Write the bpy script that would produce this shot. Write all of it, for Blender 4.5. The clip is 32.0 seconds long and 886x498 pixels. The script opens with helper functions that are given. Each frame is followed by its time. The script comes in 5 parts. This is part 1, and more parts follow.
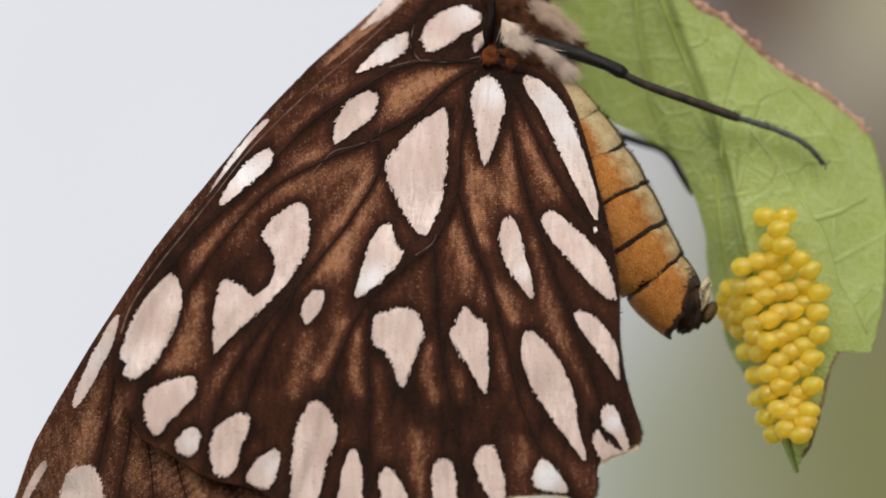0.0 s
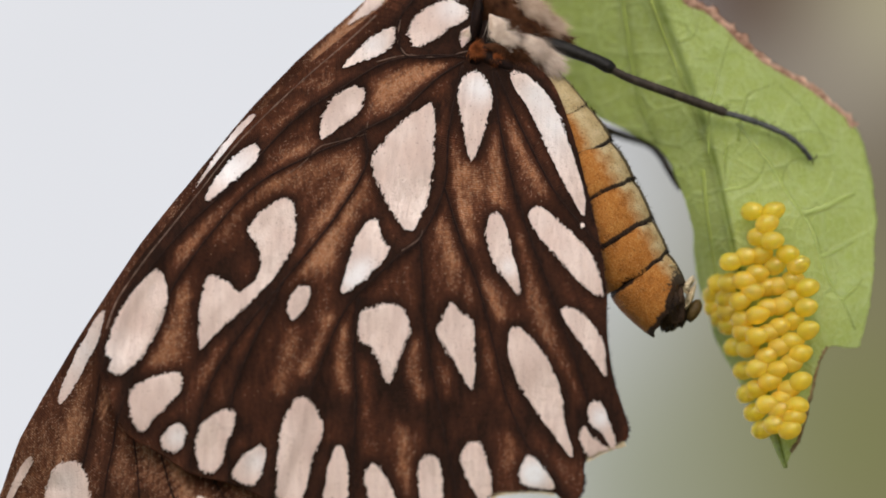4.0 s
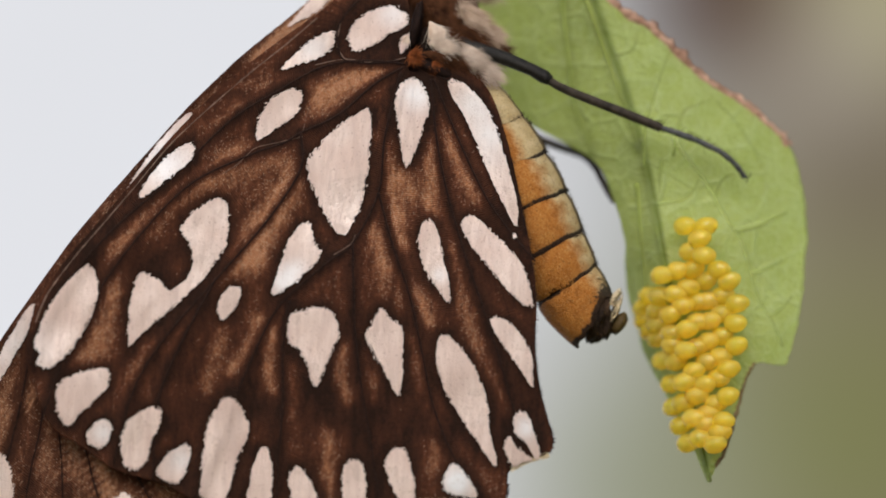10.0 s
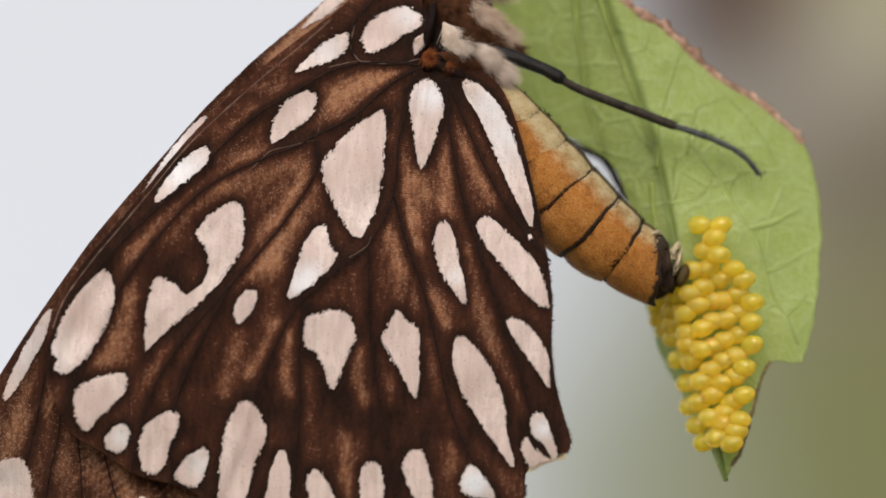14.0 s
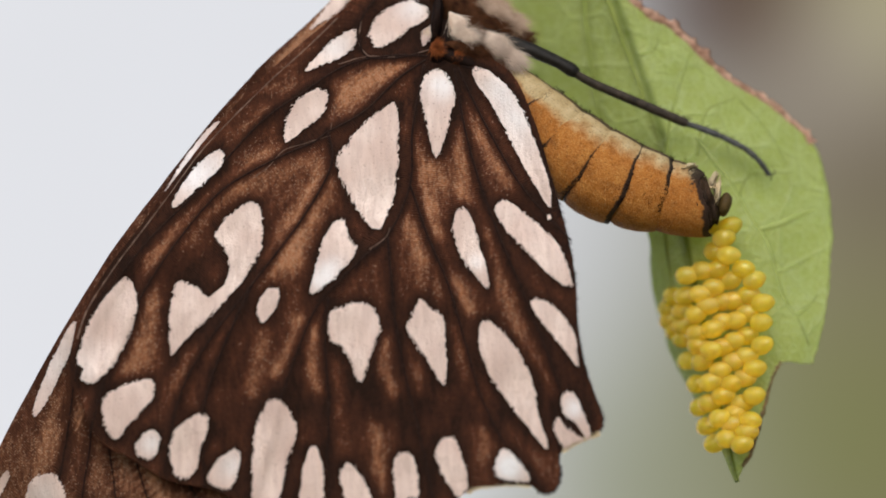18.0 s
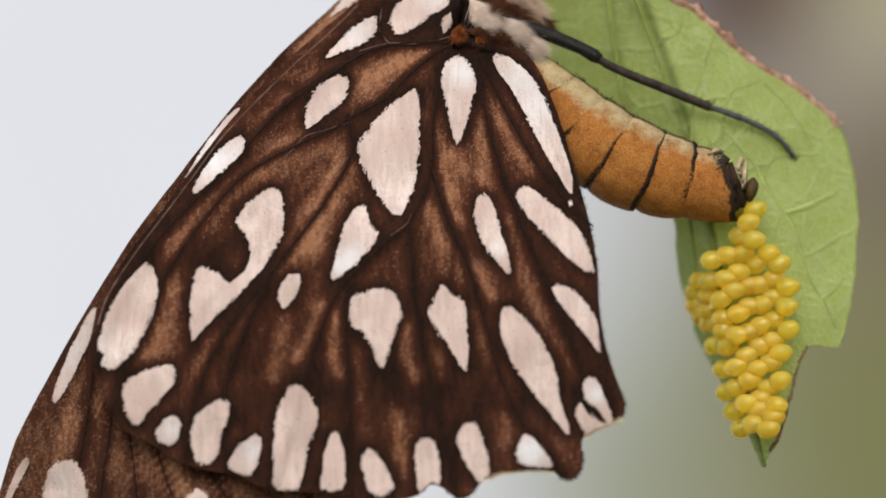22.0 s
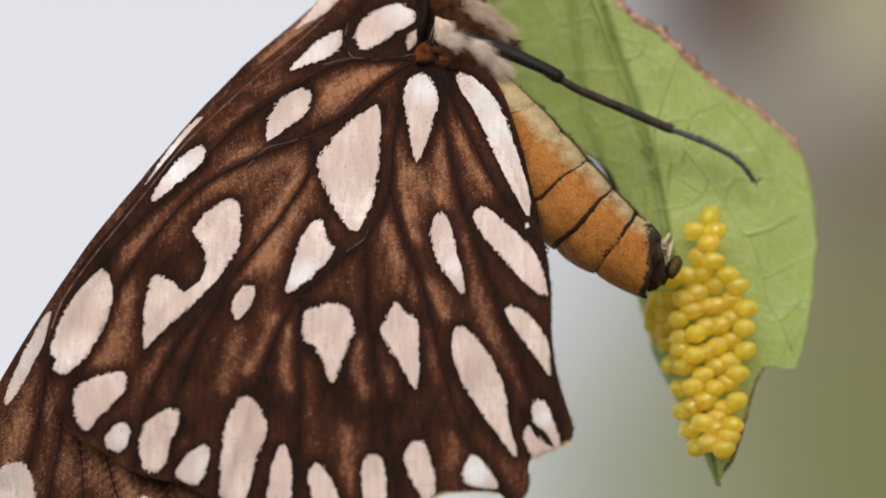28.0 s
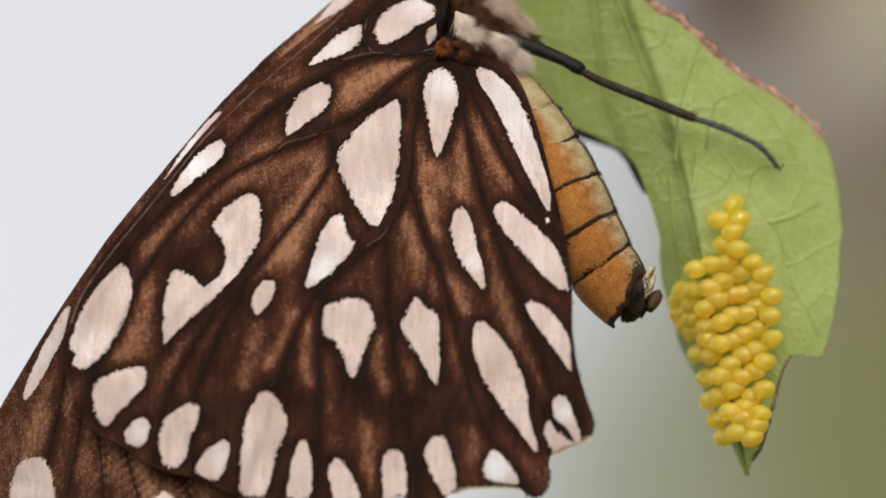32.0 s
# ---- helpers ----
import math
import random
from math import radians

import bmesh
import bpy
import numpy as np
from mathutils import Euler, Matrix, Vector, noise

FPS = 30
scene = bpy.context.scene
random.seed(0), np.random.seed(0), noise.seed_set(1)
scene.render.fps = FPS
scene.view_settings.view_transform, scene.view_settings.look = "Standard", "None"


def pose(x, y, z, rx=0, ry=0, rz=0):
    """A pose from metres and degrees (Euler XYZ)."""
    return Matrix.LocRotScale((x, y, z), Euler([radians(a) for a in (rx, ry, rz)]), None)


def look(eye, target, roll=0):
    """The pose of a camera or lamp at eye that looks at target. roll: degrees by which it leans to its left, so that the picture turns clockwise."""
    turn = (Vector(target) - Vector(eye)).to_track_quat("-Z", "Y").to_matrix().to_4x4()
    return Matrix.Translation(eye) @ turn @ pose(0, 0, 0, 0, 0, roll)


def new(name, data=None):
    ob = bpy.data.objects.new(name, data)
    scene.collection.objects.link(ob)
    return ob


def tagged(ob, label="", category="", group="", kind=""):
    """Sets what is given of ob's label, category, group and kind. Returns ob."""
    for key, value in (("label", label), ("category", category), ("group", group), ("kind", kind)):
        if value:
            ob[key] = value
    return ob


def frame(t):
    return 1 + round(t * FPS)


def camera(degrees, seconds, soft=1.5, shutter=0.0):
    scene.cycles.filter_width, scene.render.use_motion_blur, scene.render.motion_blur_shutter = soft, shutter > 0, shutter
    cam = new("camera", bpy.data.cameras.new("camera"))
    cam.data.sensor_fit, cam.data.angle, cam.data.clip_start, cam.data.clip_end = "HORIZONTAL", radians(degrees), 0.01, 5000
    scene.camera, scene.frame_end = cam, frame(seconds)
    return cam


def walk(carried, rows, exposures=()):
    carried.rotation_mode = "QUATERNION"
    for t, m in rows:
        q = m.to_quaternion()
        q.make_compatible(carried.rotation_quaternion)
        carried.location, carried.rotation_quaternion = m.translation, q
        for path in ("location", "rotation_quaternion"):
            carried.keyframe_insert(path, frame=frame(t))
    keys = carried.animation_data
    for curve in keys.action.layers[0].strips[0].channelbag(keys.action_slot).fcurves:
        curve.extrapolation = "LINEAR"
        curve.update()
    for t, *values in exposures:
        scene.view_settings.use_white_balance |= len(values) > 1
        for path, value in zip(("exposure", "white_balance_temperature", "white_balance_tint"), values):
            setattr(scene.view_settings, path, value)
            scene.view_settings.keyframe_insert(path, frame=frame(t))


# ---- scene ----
# ---- camera: a macro lens a hand's width from the insect ----
cam = camera(16, 32.0, soft=1.8)
cam.data.dof.use_dof = True
cam.data.dof.focus_distance = 0.1281
cam.data.dof.aperture_fstop = 19
walk(cam, [
    (0, pose(-0.000000, -0.128000, 1.200000, 90.0000, 0, 0.0000)), (0.5, pose(0.000056, -0.128000, 1.200098, 90.0110, 0, -0.0063)),
    (1, pose(-0.001139, -0.128000, 1.199565, 89.9513, 0, 0.1275)), (1.5, pose(-0.001138, -0.128000, 1.199494, 89.9434, 0, 0.1274)),
    (2, pose(0.000688, -0.128000, 1.200028, 90.0031, 0, -0.0770)), (2.5, pose(0.000169, -0.128000, 1.199705, 89.9670, 0, -0.0189)),
    (3, pose(0.000463, -0.128000, 1.199985, 89.9984, 0, -0.0519)), (3.5, pose(0.001363, -0.128000, 1.200014, 90.0015, 0, -0.1525)),
    (4, pose(0.000421, -0.128000, 1.199860, 89.9843, 0, -0.0471)), (4.5, pose(0.001166, -0.128000, 1.200000, 90.0000, 0, -0.1304)),
    (6.5, pose(0.000829, -0.128000, 1.199831, 89.9811, 0, -0.0927)), (7, pose(0.000998, -0.128000, 1.199719, 89.9686, 0, -0.1116)),
    (7.5, pose(0.001912, -0.128000, 1.200084, 90.0093, 0, -0.2139)), (8, pose(0.001770, -0.128000, 1.200098, 90.0110, 0, -0.1981)),
    (8.5, pose(0.001911, -0.128000, 1.200098, 90.0110, 0, -0.2138)), (9, pose(0.002797, -0.128000, 1.200296, 90.0331, 0, -0.3130)),
    (9.5, pose(0.001938, -0.128000, 1.200056, 90.0063, 0, -0.2169)), (10, pose(0.002670, -0.128000, 1.200183, 90.0204, 0, -0.2988)),
    (10.5, pose(0.002276, -0.128000, 1.200070, 90.0078, 0, -0.2547)), (11, pose(0.001939, -0.128000, 1.199959, 89.9954, 0, -0.2170)),
    (11.5, pose(0.002024, -0.128000, 1.200028, 90.0031, 0, -0.2265)), (12, pose(0.001602, -0.128000, 1.199972, 89.9968, 0, -0.1792)),
    (12.5, pose(0.002038, -0.128000, 1.200084, 90.0094, 0, -0.2280)), (13, pose(0.002094, -0.128000, 1.200126, 90.0141, 0, -0.2343)),
    (13.5, pose(0.001939, -0.128000, 1.200042, 90.0047, 0, -0.2170)), (14, pose(0.002164, -0.128000, 1.200196, 90.0220, 0, -0.2422)),
    (14.5, pose(0.001742, -0.128000, 1.200056, 90.0063, 0, -0.1949)), (16.5, pose(0.001503, -0.128000, 1.200000, 90.0000, 0, -0.1682)),
    (17, pose(0.001630, -0.128000, 1.200113, 90.0126, 0, -0.1824)), (17.5, pose(0.001827, -0.128000, 1.200084, 90.0094, 0, -0.2045)),
    (18, pose(0.001700, -0.128000, 1.200071, 90.0079, 0, -0.1902)), (18.5, pose(0.002585, -0.128000, 1.200323, 90.0362, 0, -0.2893)),
    (19, pose(0.002121, -0.128000, 1.200099, 90.0111, 0, -0.2374)), (19.5, pose(0.002558, -0.128000, 1.200240, 90.0268, 0, -0.2862)),
    (20, pose(0.001194, -0.128000, 1.199775, 89.9748, 0, -0.1336)), (20.5, pose(0.001026, -0.128000, 1.199718, 89.9685, 0, -0.1148)),
    (21, pose(0.000843, -0.128000, 1.199592, 89.9544, 0, -0.0943)), (21.5, pose(0.000843, -0.128000, 1.199565, 89.9513, 0, -0.0943)),
    (22, pose(0.000913, -0.128000, 1.199579, 89.9529, 0, -0.1022)), (22.5, pose(0.000534, -0.128000, 1.199395, 89.9323, 0, -0.0598)),
    (23, pose(0.001055, -0.128000, 1.199719, 89.9686, 0, -0.1180)), (23.5, pose(0.000547, -0.128000, 1.199425, 89.9356, 0, -0.0612)),
    (24, pose(0.001067, -0.128000, 1.199620, 89.9575, 0, -0.1195)), (24.5, pose(0.001686, -0.128000, 1.199789, 89.9764, 0, -0.1887)),
    (26.5, pose(0.001615, -0.128000, 1.199901, 89.9889, 0, -0.1808)), (27, pose(0.001982, -0.128000, 1.200084, 90.0094, 0, -0.2217)),
    (27.5, pose(0.002459, -0.128000, 1.200267, 90.0299, 0, -0.2752)), (28, pose(0.002318, -0.128000, 1.200184, 90.0205, 0, -0.2594)),
    (28.5, pose(0.002866, -0.128000, 1.200253, 90.0283, 0, -0.3208)), (29, pose(0.002374, -0.128000, 1.200070, 90.0078, 0, -0.2657)),
    (29.5, pose(0.001982, -0.128000, 1.200071, 90.0079, 0, -0.2217)), (30, pose(0.002136, -0.128000, 1.199943, 89.9936, 0, -0.2390)),
    (30.5, pose(0.002374, -0.128000, 1.200155, 90.0174, 0, -0.2657)), (31, pose(0.001546, -0.128000, 1.199817, 89.9796, 0, -0.1730)),
    (31.5, pose(0.001981, -0.128000, 1.200084, 90.0094, 0, -0.2216)), (32, pose(0.001559, -0.128000, 1.199902, 89.9890, 0, -0.1745)),
], exposures=[(0, 0.0), (32, 0.0)])

# ---- world, sun and sky: a bright hazy day, the light comes softly from above ----
world = bpy.data.worlds.new("world")
scene.world = world
world.use_nodes = True
wn = world.node_tree
sky = wn.nodes.new("ShaderNodeTexSky")
sky.sky_type = "NISHITA"
sky.sun_disc = False
sky.sun_elevation = radians(47)
sky.sun_rotation = radians(190)
sky.air_density, sky.dust_density, sky.ozone_density = 1.0, 4.0, 1.0
wn.links.new(sky.outputs[0], wn.nodes["Background"].inputs[0])
wn.nodes["Background"].inputs[1].default_value = 0.12
sun_data = bpy.data.lights.new("sun", "SUN")
sun_data.energy, sun_data.angle, sun_data.color = 1.3, radians(38), (1.0, 0.96, 0.9)
sun = new("sun", sun_data)
sun.matrix_world = look((-0.20, -1.15, 2.45), (0, 0, 1.2))

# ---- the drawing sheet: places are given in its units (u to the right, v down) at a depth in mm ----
UNIT, REACH, HEIGHT = 0.128 / 5578.6, 0.128, 1.2


def plan(u, v, depth=0.0):
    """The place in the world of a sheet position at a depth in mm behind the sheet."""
    y = depth * 0.001
    k = UNIT * (1 + y / REACH)
    return Vector(((u - 784) * k, y, HEIGHT - (v - 441) * k))


# ---- materials ----
def material(name):
    m = bpy.data.materials.new(name)
    m.use_nodes = True
    return m, m.node_tree.nodes, m.node_tree.links, m.node_tree.nodes["Principled BSDF"]


def node(nodes, kind, **values):
    n = nodes.new(kind)
    for key, value in values.items():
        if key in n.inputs:
            n.inputs[key].default_value = value
    return n


def ramp(nodes, links, source, stops):
    r = nodes.new("ShaderNodeValToRGB")
    while len(r.color_ramp.elements) < len(stops):
        r.color_ramp.elements.new(0.5)
    for e, (at, c) in zip(r.color_ramp.elements, stops):
        e.position, e.color = at, (*c, 1) if len(c) == 3 else c
    links.new(source, r.inputs[0])
    return r.outputs[0]


def grey(a):
    return (a, a, a)


def mixed(nodes, links, factor, a, b, blend="MIX"):
    m = nodes.new("ShaderNodeMix")
    m.data_type, m.blend_type = "RGBA", blend
    for socket, value in ((m.inputs[0], factor), (m.inputs[6], a), (m.inputs[7], b)):
        if isinstance(value, (int, float)):
            socket.default_value = value
        elif isinstance(value, tuple):
            socket.default_value = (*value, 1)
        else:
            links.new(value, socket)
    return m.outputs[2]


def maths(nodes, links, op, a, b=0.0, clamp=False):
    m = nodes.new("ShaderNodeMath")
    m.operation, m.use_clamp = op, clamp
    for socket, value in zip(m.inputs, (a, b)):
        if isinstance(value, (int, float)):
            socket.default_value = value
        else:
            links.new(value, socket)
    return m.outputs[0]


def coords(nodes):
    return nodes.new("ShaderNodeTexCoord").outputs["Object"]


def noise_of(nodes, links, vector, scale, detail=3.0, rough=0.55):
    n = node(nodes, "ShaderNodeTexNoise", Scale=scale, Detail=detail, Roughness=rough)
    links.new(vector, n.inputs["Vector"])
    return n.outputs["Fac"]


def bump(nodes, links, bsdf, height, strength, distance):
    b = node(nodes, "ShaderNodeBump", Strength=strength, Distance=distance)
    links.new(height, b.inputs["Height"])
    links.new(b.outputs[0], bsdf.inputs["Normal"])
    return b


def stretched(nodes, links, vector, sx, sy, sz, turn=0.0):
    m = nodes.new("ShaderNodeMapping")
    m.inputs["Scale"].default_value = (sx, sy, sz)
    m.inputs["Rotation"].default_value = (0, radians(turn), 0)
    links.new(vector, m.inputs["Vector"])
    return m.outputs[0]


def wing_material(name, dark, brown, tan):
    m, n, l, p = material(name)
    at = n.new("ShaderNodeAttribute")
    at.attribute_name = "tan"
    o = coords(n)
    broad = noise_of(n, l, o, 900, 3)
    fine = noise_of(n, l, o, 7000, 4, 0.7)
    comb = noise_of(n, l, stretched(n, l, o, 1, 1, 0.22, 35), 5200, 3, 0.6)
    t = maths(n, l, "ADD", at.outputs["Fac"], maths(n, l, "MULTIPLY", maths(n, l, "SUBTRACT", broad, 0.5), 0.16))
    grain = maths(n, l, "ADD", maths(n, l, "SUBTRACT", fine, 0.5), maths(n, l, "SUBTRACT", comb, 0.5))
    t = maths(n, l, "ADD", t, maths(n, l, "MULTIPLY", grain, maths(n, l, "ADD", maths(n, l, "MULTIPLY", at.outputs["Fac"], 1.35), 0.16)), True)
    mid = tuple(0.55 * x + 0.45 * y for x, y in zip(brown, tan))
    base = ramp(n, l, t, [(0.0, dark), (0.27, brown), (0.62, mid), (1.0, tan)])
    # cross rows of scales, square to the veins, 0.08 mm apart
    run = n.new("ShaderNodeAttribute")
    run.attribute_name = "reach"
    stripes = maths(n, l, "SINE", maths(n, l, "ADD", maths(n, l, "MULTIPLY", run.outputs["Fac"], 78.0), maths(n, l, "MULTIPLY", noise_of(n, l, o, 1800, 3), 26.0)))
    base = mixed(n, l, 1.0, base, ramp(n, l, maths(n, l, "ADD", maths(n, l, "MULTIPLY", stripes, 0.5), 0.5), [(0.1, grey(0.86)), (0.9, grey(1.06))]), "MULTIPLY")
    # single pale scales, scattered thickly where the pigment is light
    dots = node(n, "ShaderNodeTexVoronoi", Scale=26000)
    l.new(o, dots.inputs["Vector"])
    near = maths(n, l, "LESS_THAN", dots.outputs["Distance"], 0.48)
    sparse = n.new("ShaderNodeTexWhiteNoise")
    l.new(dots.outputs["Position"], sparse.inputs["Vector"])
    some = maths(n, l, "GREATER_THAN", maths(n, l, "ADD", sparse.outputs["Value"], maths(n, l, "ADD", maths(n, l, "MULTIPLY", t, 0.60), maths(n, l, "MULTIPLY", maths(n, l, "SUBTRACT", broad, 0.5), 0.15))), 1.11)
    base = mixed(n, l, maths(n, l, "MULTIPLY", maths(n, l, "MULTIPLY", near, some), 0.5), base, (0.68, 0.50, 0.35))
    l.new(base, p.inputs["Base Color"])
    p.inputs["Roughness"].default_value = 0.7
    p.inputs["Specular IOR Level"].default_value = 0.07
    # rows of scales
    h = maths(n, l, "ADD", maths(n, l, "MULTIPLY", stripes, 0.5), fine)
    bump(n, l, p, h, 0.7, 0.00005)
    return m


def spot_material():
    m, n, l, p = material("pale_scales")
    o = coords(n)
    broad = noise_of(n, l, o, 500, 3)
    streak = noise_of(n, l, stretched(n, l, o, 1, 1, 0.12, 10), 3800, 3)
    fine = noise_of(n, l, o, 12000, 2)
    c = ramp(n, l, broad, [(0.3, (0.65, 0.485, 0.42)), (0.7, (0.77, 0.625, 0.555))])
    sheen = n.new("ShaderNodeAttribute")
    sheen.attribute_name = "pearl_sheen"
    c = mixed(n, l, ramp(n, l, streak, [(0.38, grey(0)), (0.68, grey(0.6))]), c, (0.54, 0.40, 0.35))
    # the pearly sheen is whitened into the base colour
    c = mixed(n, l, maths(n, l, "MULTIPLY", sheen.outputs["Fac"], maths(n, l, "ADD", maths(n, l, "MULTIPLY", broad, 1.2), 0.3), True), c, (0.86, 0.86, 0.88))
    pits = ramp(n, l, fine, [(0.28, (0.40, 0.27, 0.21)), (0.37, (1, 1, 1))])
    c = mixed(n, l, 0.6, c, pits, "MULTIPLY")
    l.new(c, p.inputs["Base Color"])
    l.new(ramp(n, l, broad, [(0.38, grey(0.6)), (0.62, grey(0.22))]), p.inputs["Roughness"])
    p.inputs["Specular IOR Level"].default_value = 0.8
    crease = noise_of(n, l, stretched(n, l, o, 1, 1, 0.35, 15), 1300, 2)
    bump(n, l, p, maths(n, l, "ADD", maths(n, l, "MULTIPLY", crease, 2.5), maths(n, l, "ADD", streak, maths(n, l, "MULTIPLY", fine, 0.4))), 0.85, 0.00008)
    return m


def plain_material(name, a, b, scale, rough=0.6, bumpiness=0.3, depth=0.00004, detail=3, gloss=0.15):
    m, n, l, p = material(name)
    o = coords(n)
    f = noise_of(n, l, o, scale, detail)
    g = noise_of(n, l, o, scale * 7, 2)
    c = ramp(n, l, maths(n, l, "ADD", maths(n, l, "MULTIPLY", f, 0.75), maths(n, l, "MULTIPLY", g, 0.25)), [(0.33, a), (0.66, b)])
    l.new(c, p.inputs["Base Color"])
    p.inputs["Roughness"].default_value = rough
    p.inputs["Specular IOR Level"].default_value = gloss
    bump(n, l, p, maths(n, l, "ADD", f, g), bumpiness, depth)
    return m


def abdomen_material():
    m, n, l, p = material("abdomen_cuticle")
    o = coords(n)
    at = n.new("ShaderNodeAttribute")
    at.attribute_name = "back"
    joint = n.new("ShaderNodeAttribute")
    joint.attribute_name = "joint"
    f = noise_of(n, l, o, 1500, 4)
    g = noise_of(n, l, o, 8000, 4, 0.65)
    orange = ramp(n, l, f, [(0.3, (0.26, 0.09, 0.012)), (0.5, (0.45, 0.158, 0.020)), (0.72, (0.55, 0.24, 0.048))])
    cream = ramp(n, l, f, [(0.3, (0.45, 0.33, 0.15)), (0.7, (0.66, 0.54, 0.31))])
    side = maths(n, l, "ADD", at.outputs["Fac"], maths(n, l, "MULTIPLY", maths(n, l, "SUBTRACT", f, 0.5), 0.35))
    c = mixed(n, l, ramp(n, l, side, [(0.74, grey(0)), (0.92, grey(1))]), orange, cream)
    c = mixed(n, l, ramp(n, l, at.outputs["Fac"], [(0.957, grey(0)), (0.968, grey(0.93))]), c, (0.02, 0.013, 0.01))
    powder = noise_of(n, l, o, 16000, 3, 0.7)
    c = mixed(n, l, ramp(n, l, powder, [(0.50, grey(0)), (0.70, grey(0.55))]), c, (0.66, 0.42, 0.17))
    c = mixed(n, l, ramp(n, l, powder, [(0.30, grey(0.55)), (0.46, grey(0))]), c, (0.17, 0.07, 0.016))
    c = mixed(n, l, ramp(n, l, g, [(0.30, grey(0.6)), (0.42, grey(0))]), c, (0.15, 0.062, 0.015))
    specks = node(n, "ShaderNodeTexVoronoi", Scale=5200)
    l.new(o, specks.inputs["Vector"])
    c = mixed(n, l, ramp(n, l, specks.outputs["Distance"], [(0.08, grey(0.35)), (0.22, grey(0))]), c, (0.12, 0.055, 0.015))
    edge = maths(n, l, "ADD", joint.outputs["Fac"], maths(n, l, "MULTIPLY", maths(n, l, "SUBTRACT", g, 0.5), 1.3))
    c = mixed(n, l, ramp(n, l, edge, [(0.5, grey(0)), (0.8, grey(0.95))]), c, (0.02, 0.013, 0.01))
    l.new(c, p.inputs["Base Color"])
    p.inputs["Roughness"].default_value = 0.6
    p.inputs["Specular IOR Level"].default_value = 0.25
    bump(n, l, p, maths(n, l, "ADD", maths(n, l, "ADD", f, maths(n, l, "MULTIPLY", g, 0.6)), maths(n, l, "MULTIPLY", powder, 0.6)), 0.9, 0.00008)
    return m


def leaf_material():
    m, n, l, p = material("leaf_underside")
    o = coords(n)
    broad = noise_of(n, l, o, 160, 3)
    fine = noise_of(n, l, stretched(n, l, o, 1, 1, 0.6, 20), 3800, 3)
    flat = stretched(n, l, o, 1, 0.3, 1)
    net = node(n, "ShaderNodeTexVoronoi", Scale=620)
    net.feature = "DISTANCE_TO_EDGE"
    wob = n.new("ShaderNodeMix")
    wob.data_type = "VECTOR"
    wob.inputs[0].default_value = 0.0002
    l.new(flat, wob.inputs[4])
    nz = node(n, "ShaderNodeTexNoise", Scale=900.0, Detail=2.0)
    l.new(o, nz.inputs["Vector"])
    l.new(nz.outputs["Color"], wob.inputs[5])
    l.new(wob.outputs[1], net.inputs["Vector"])
    net2 = node(n, "ShaderNodeTexVoronoi", Scale=1900)
    net2.feature = "DISTANCE_TO_EDGE"
    l.new(wob.outputs[1], net2.inputs["Vector"])
    c = ramp(n, l, broad, [(0.3, (0.465, 0.545, 0.175)), (0.7, (0.56, 0.635, 0.235))])
    line = ramp(n, l, net.outputs["Distance"], [(0.0, grey(1)), (0.08, grey(0))])
    line2 = ramp(n, l, net2.outputs["Distance"], [(0.0, grey(1)), (0.11, grey(0))])
    c = mixed(n, l, maths(n, l, "MULTIPLY", line, 0.5), c, (0.64, 0.74, 0.38))
    c = mixed(n, l, maths(n, l, "MULTIPLY", line2, 0.35), c, (0.64, 0.74, 0.39))
    grain = noise_of(n, l, o, 9500, 2)
    c = mixed(n, l, ramp(n, l, grain, [(0.50, grey(0)), (0.66, grey(0.42))]), c, (0.72, 0.80, 0.50))
    c = mixed(n, l, ramp(n, l, grain, [(0.36, grey(0.3)), (0.48, grey(0))]), c, (0.33, 0.42, 0.10))
    c = mixed(n, l, ramp(n, l, fine, [(0.53, grey(0)), (0.66, grey(0.6))]), c, (0.66, 0.75, 0.42))
    rib_and_shade = n.new("ShaderNodeAttribute")
    rib_and_shade.attribute_name = "rib_and_shade"
    # olive rib, with the shade of its groove put into the colour
    c = mixed(n, l, maths(n, l, "MULTIPLY", rib_and_shade.outputs["Fac"], 1.0, True), c, (0.17, 0.235, 0.03))
    l.new(c, p.inputs["Base Color"])
    p.inputs["Roughness"].default_value = 0.55
    p.inputs["Specular IOR Level"].default_value = 0.3
    h = maths(n, l, "ADD", maths(n, l, "ADD", maths(n, l, "MULTIPLY", line, 1.0), maths(n, l, "MULTIPLY", line2, 0.5)), maths(n, l, "ADD", maths(n, l, "MULTIPLY", fine, 0.9), maths(n, l, "MULTIPLY", grain, 0.7)))
    b = bump(n, l, p, h, 0.9, 0.000038)
    # light that shines through the blade
    tr = n.new("ShaderNodeBsdfTranslucent")
    l.new(mixed(n, l, maths(n, l, "MULTIPLY", rib_and_shade.outputs["Fac"], 1.0, True), mixed(n, l, 0.7, c, (0.79, 0.91, 0.31)), (0.20, 0.28, 0.035)), tr.inputs["Color"])
    l.new(b.outputs[0], tr.inputs["Normal"])
    mx = n.new("ShaderNodeMixShader")
    mx.inputs[0].default_value = 0.52
    l.new(p.outputs[0], mx.inputs[1])
    l.new(tr.outputs[0], mx.inputs[2])
    l.new(mx.outputs[0], n["Material Output"].inputs["Surface"])
    return m


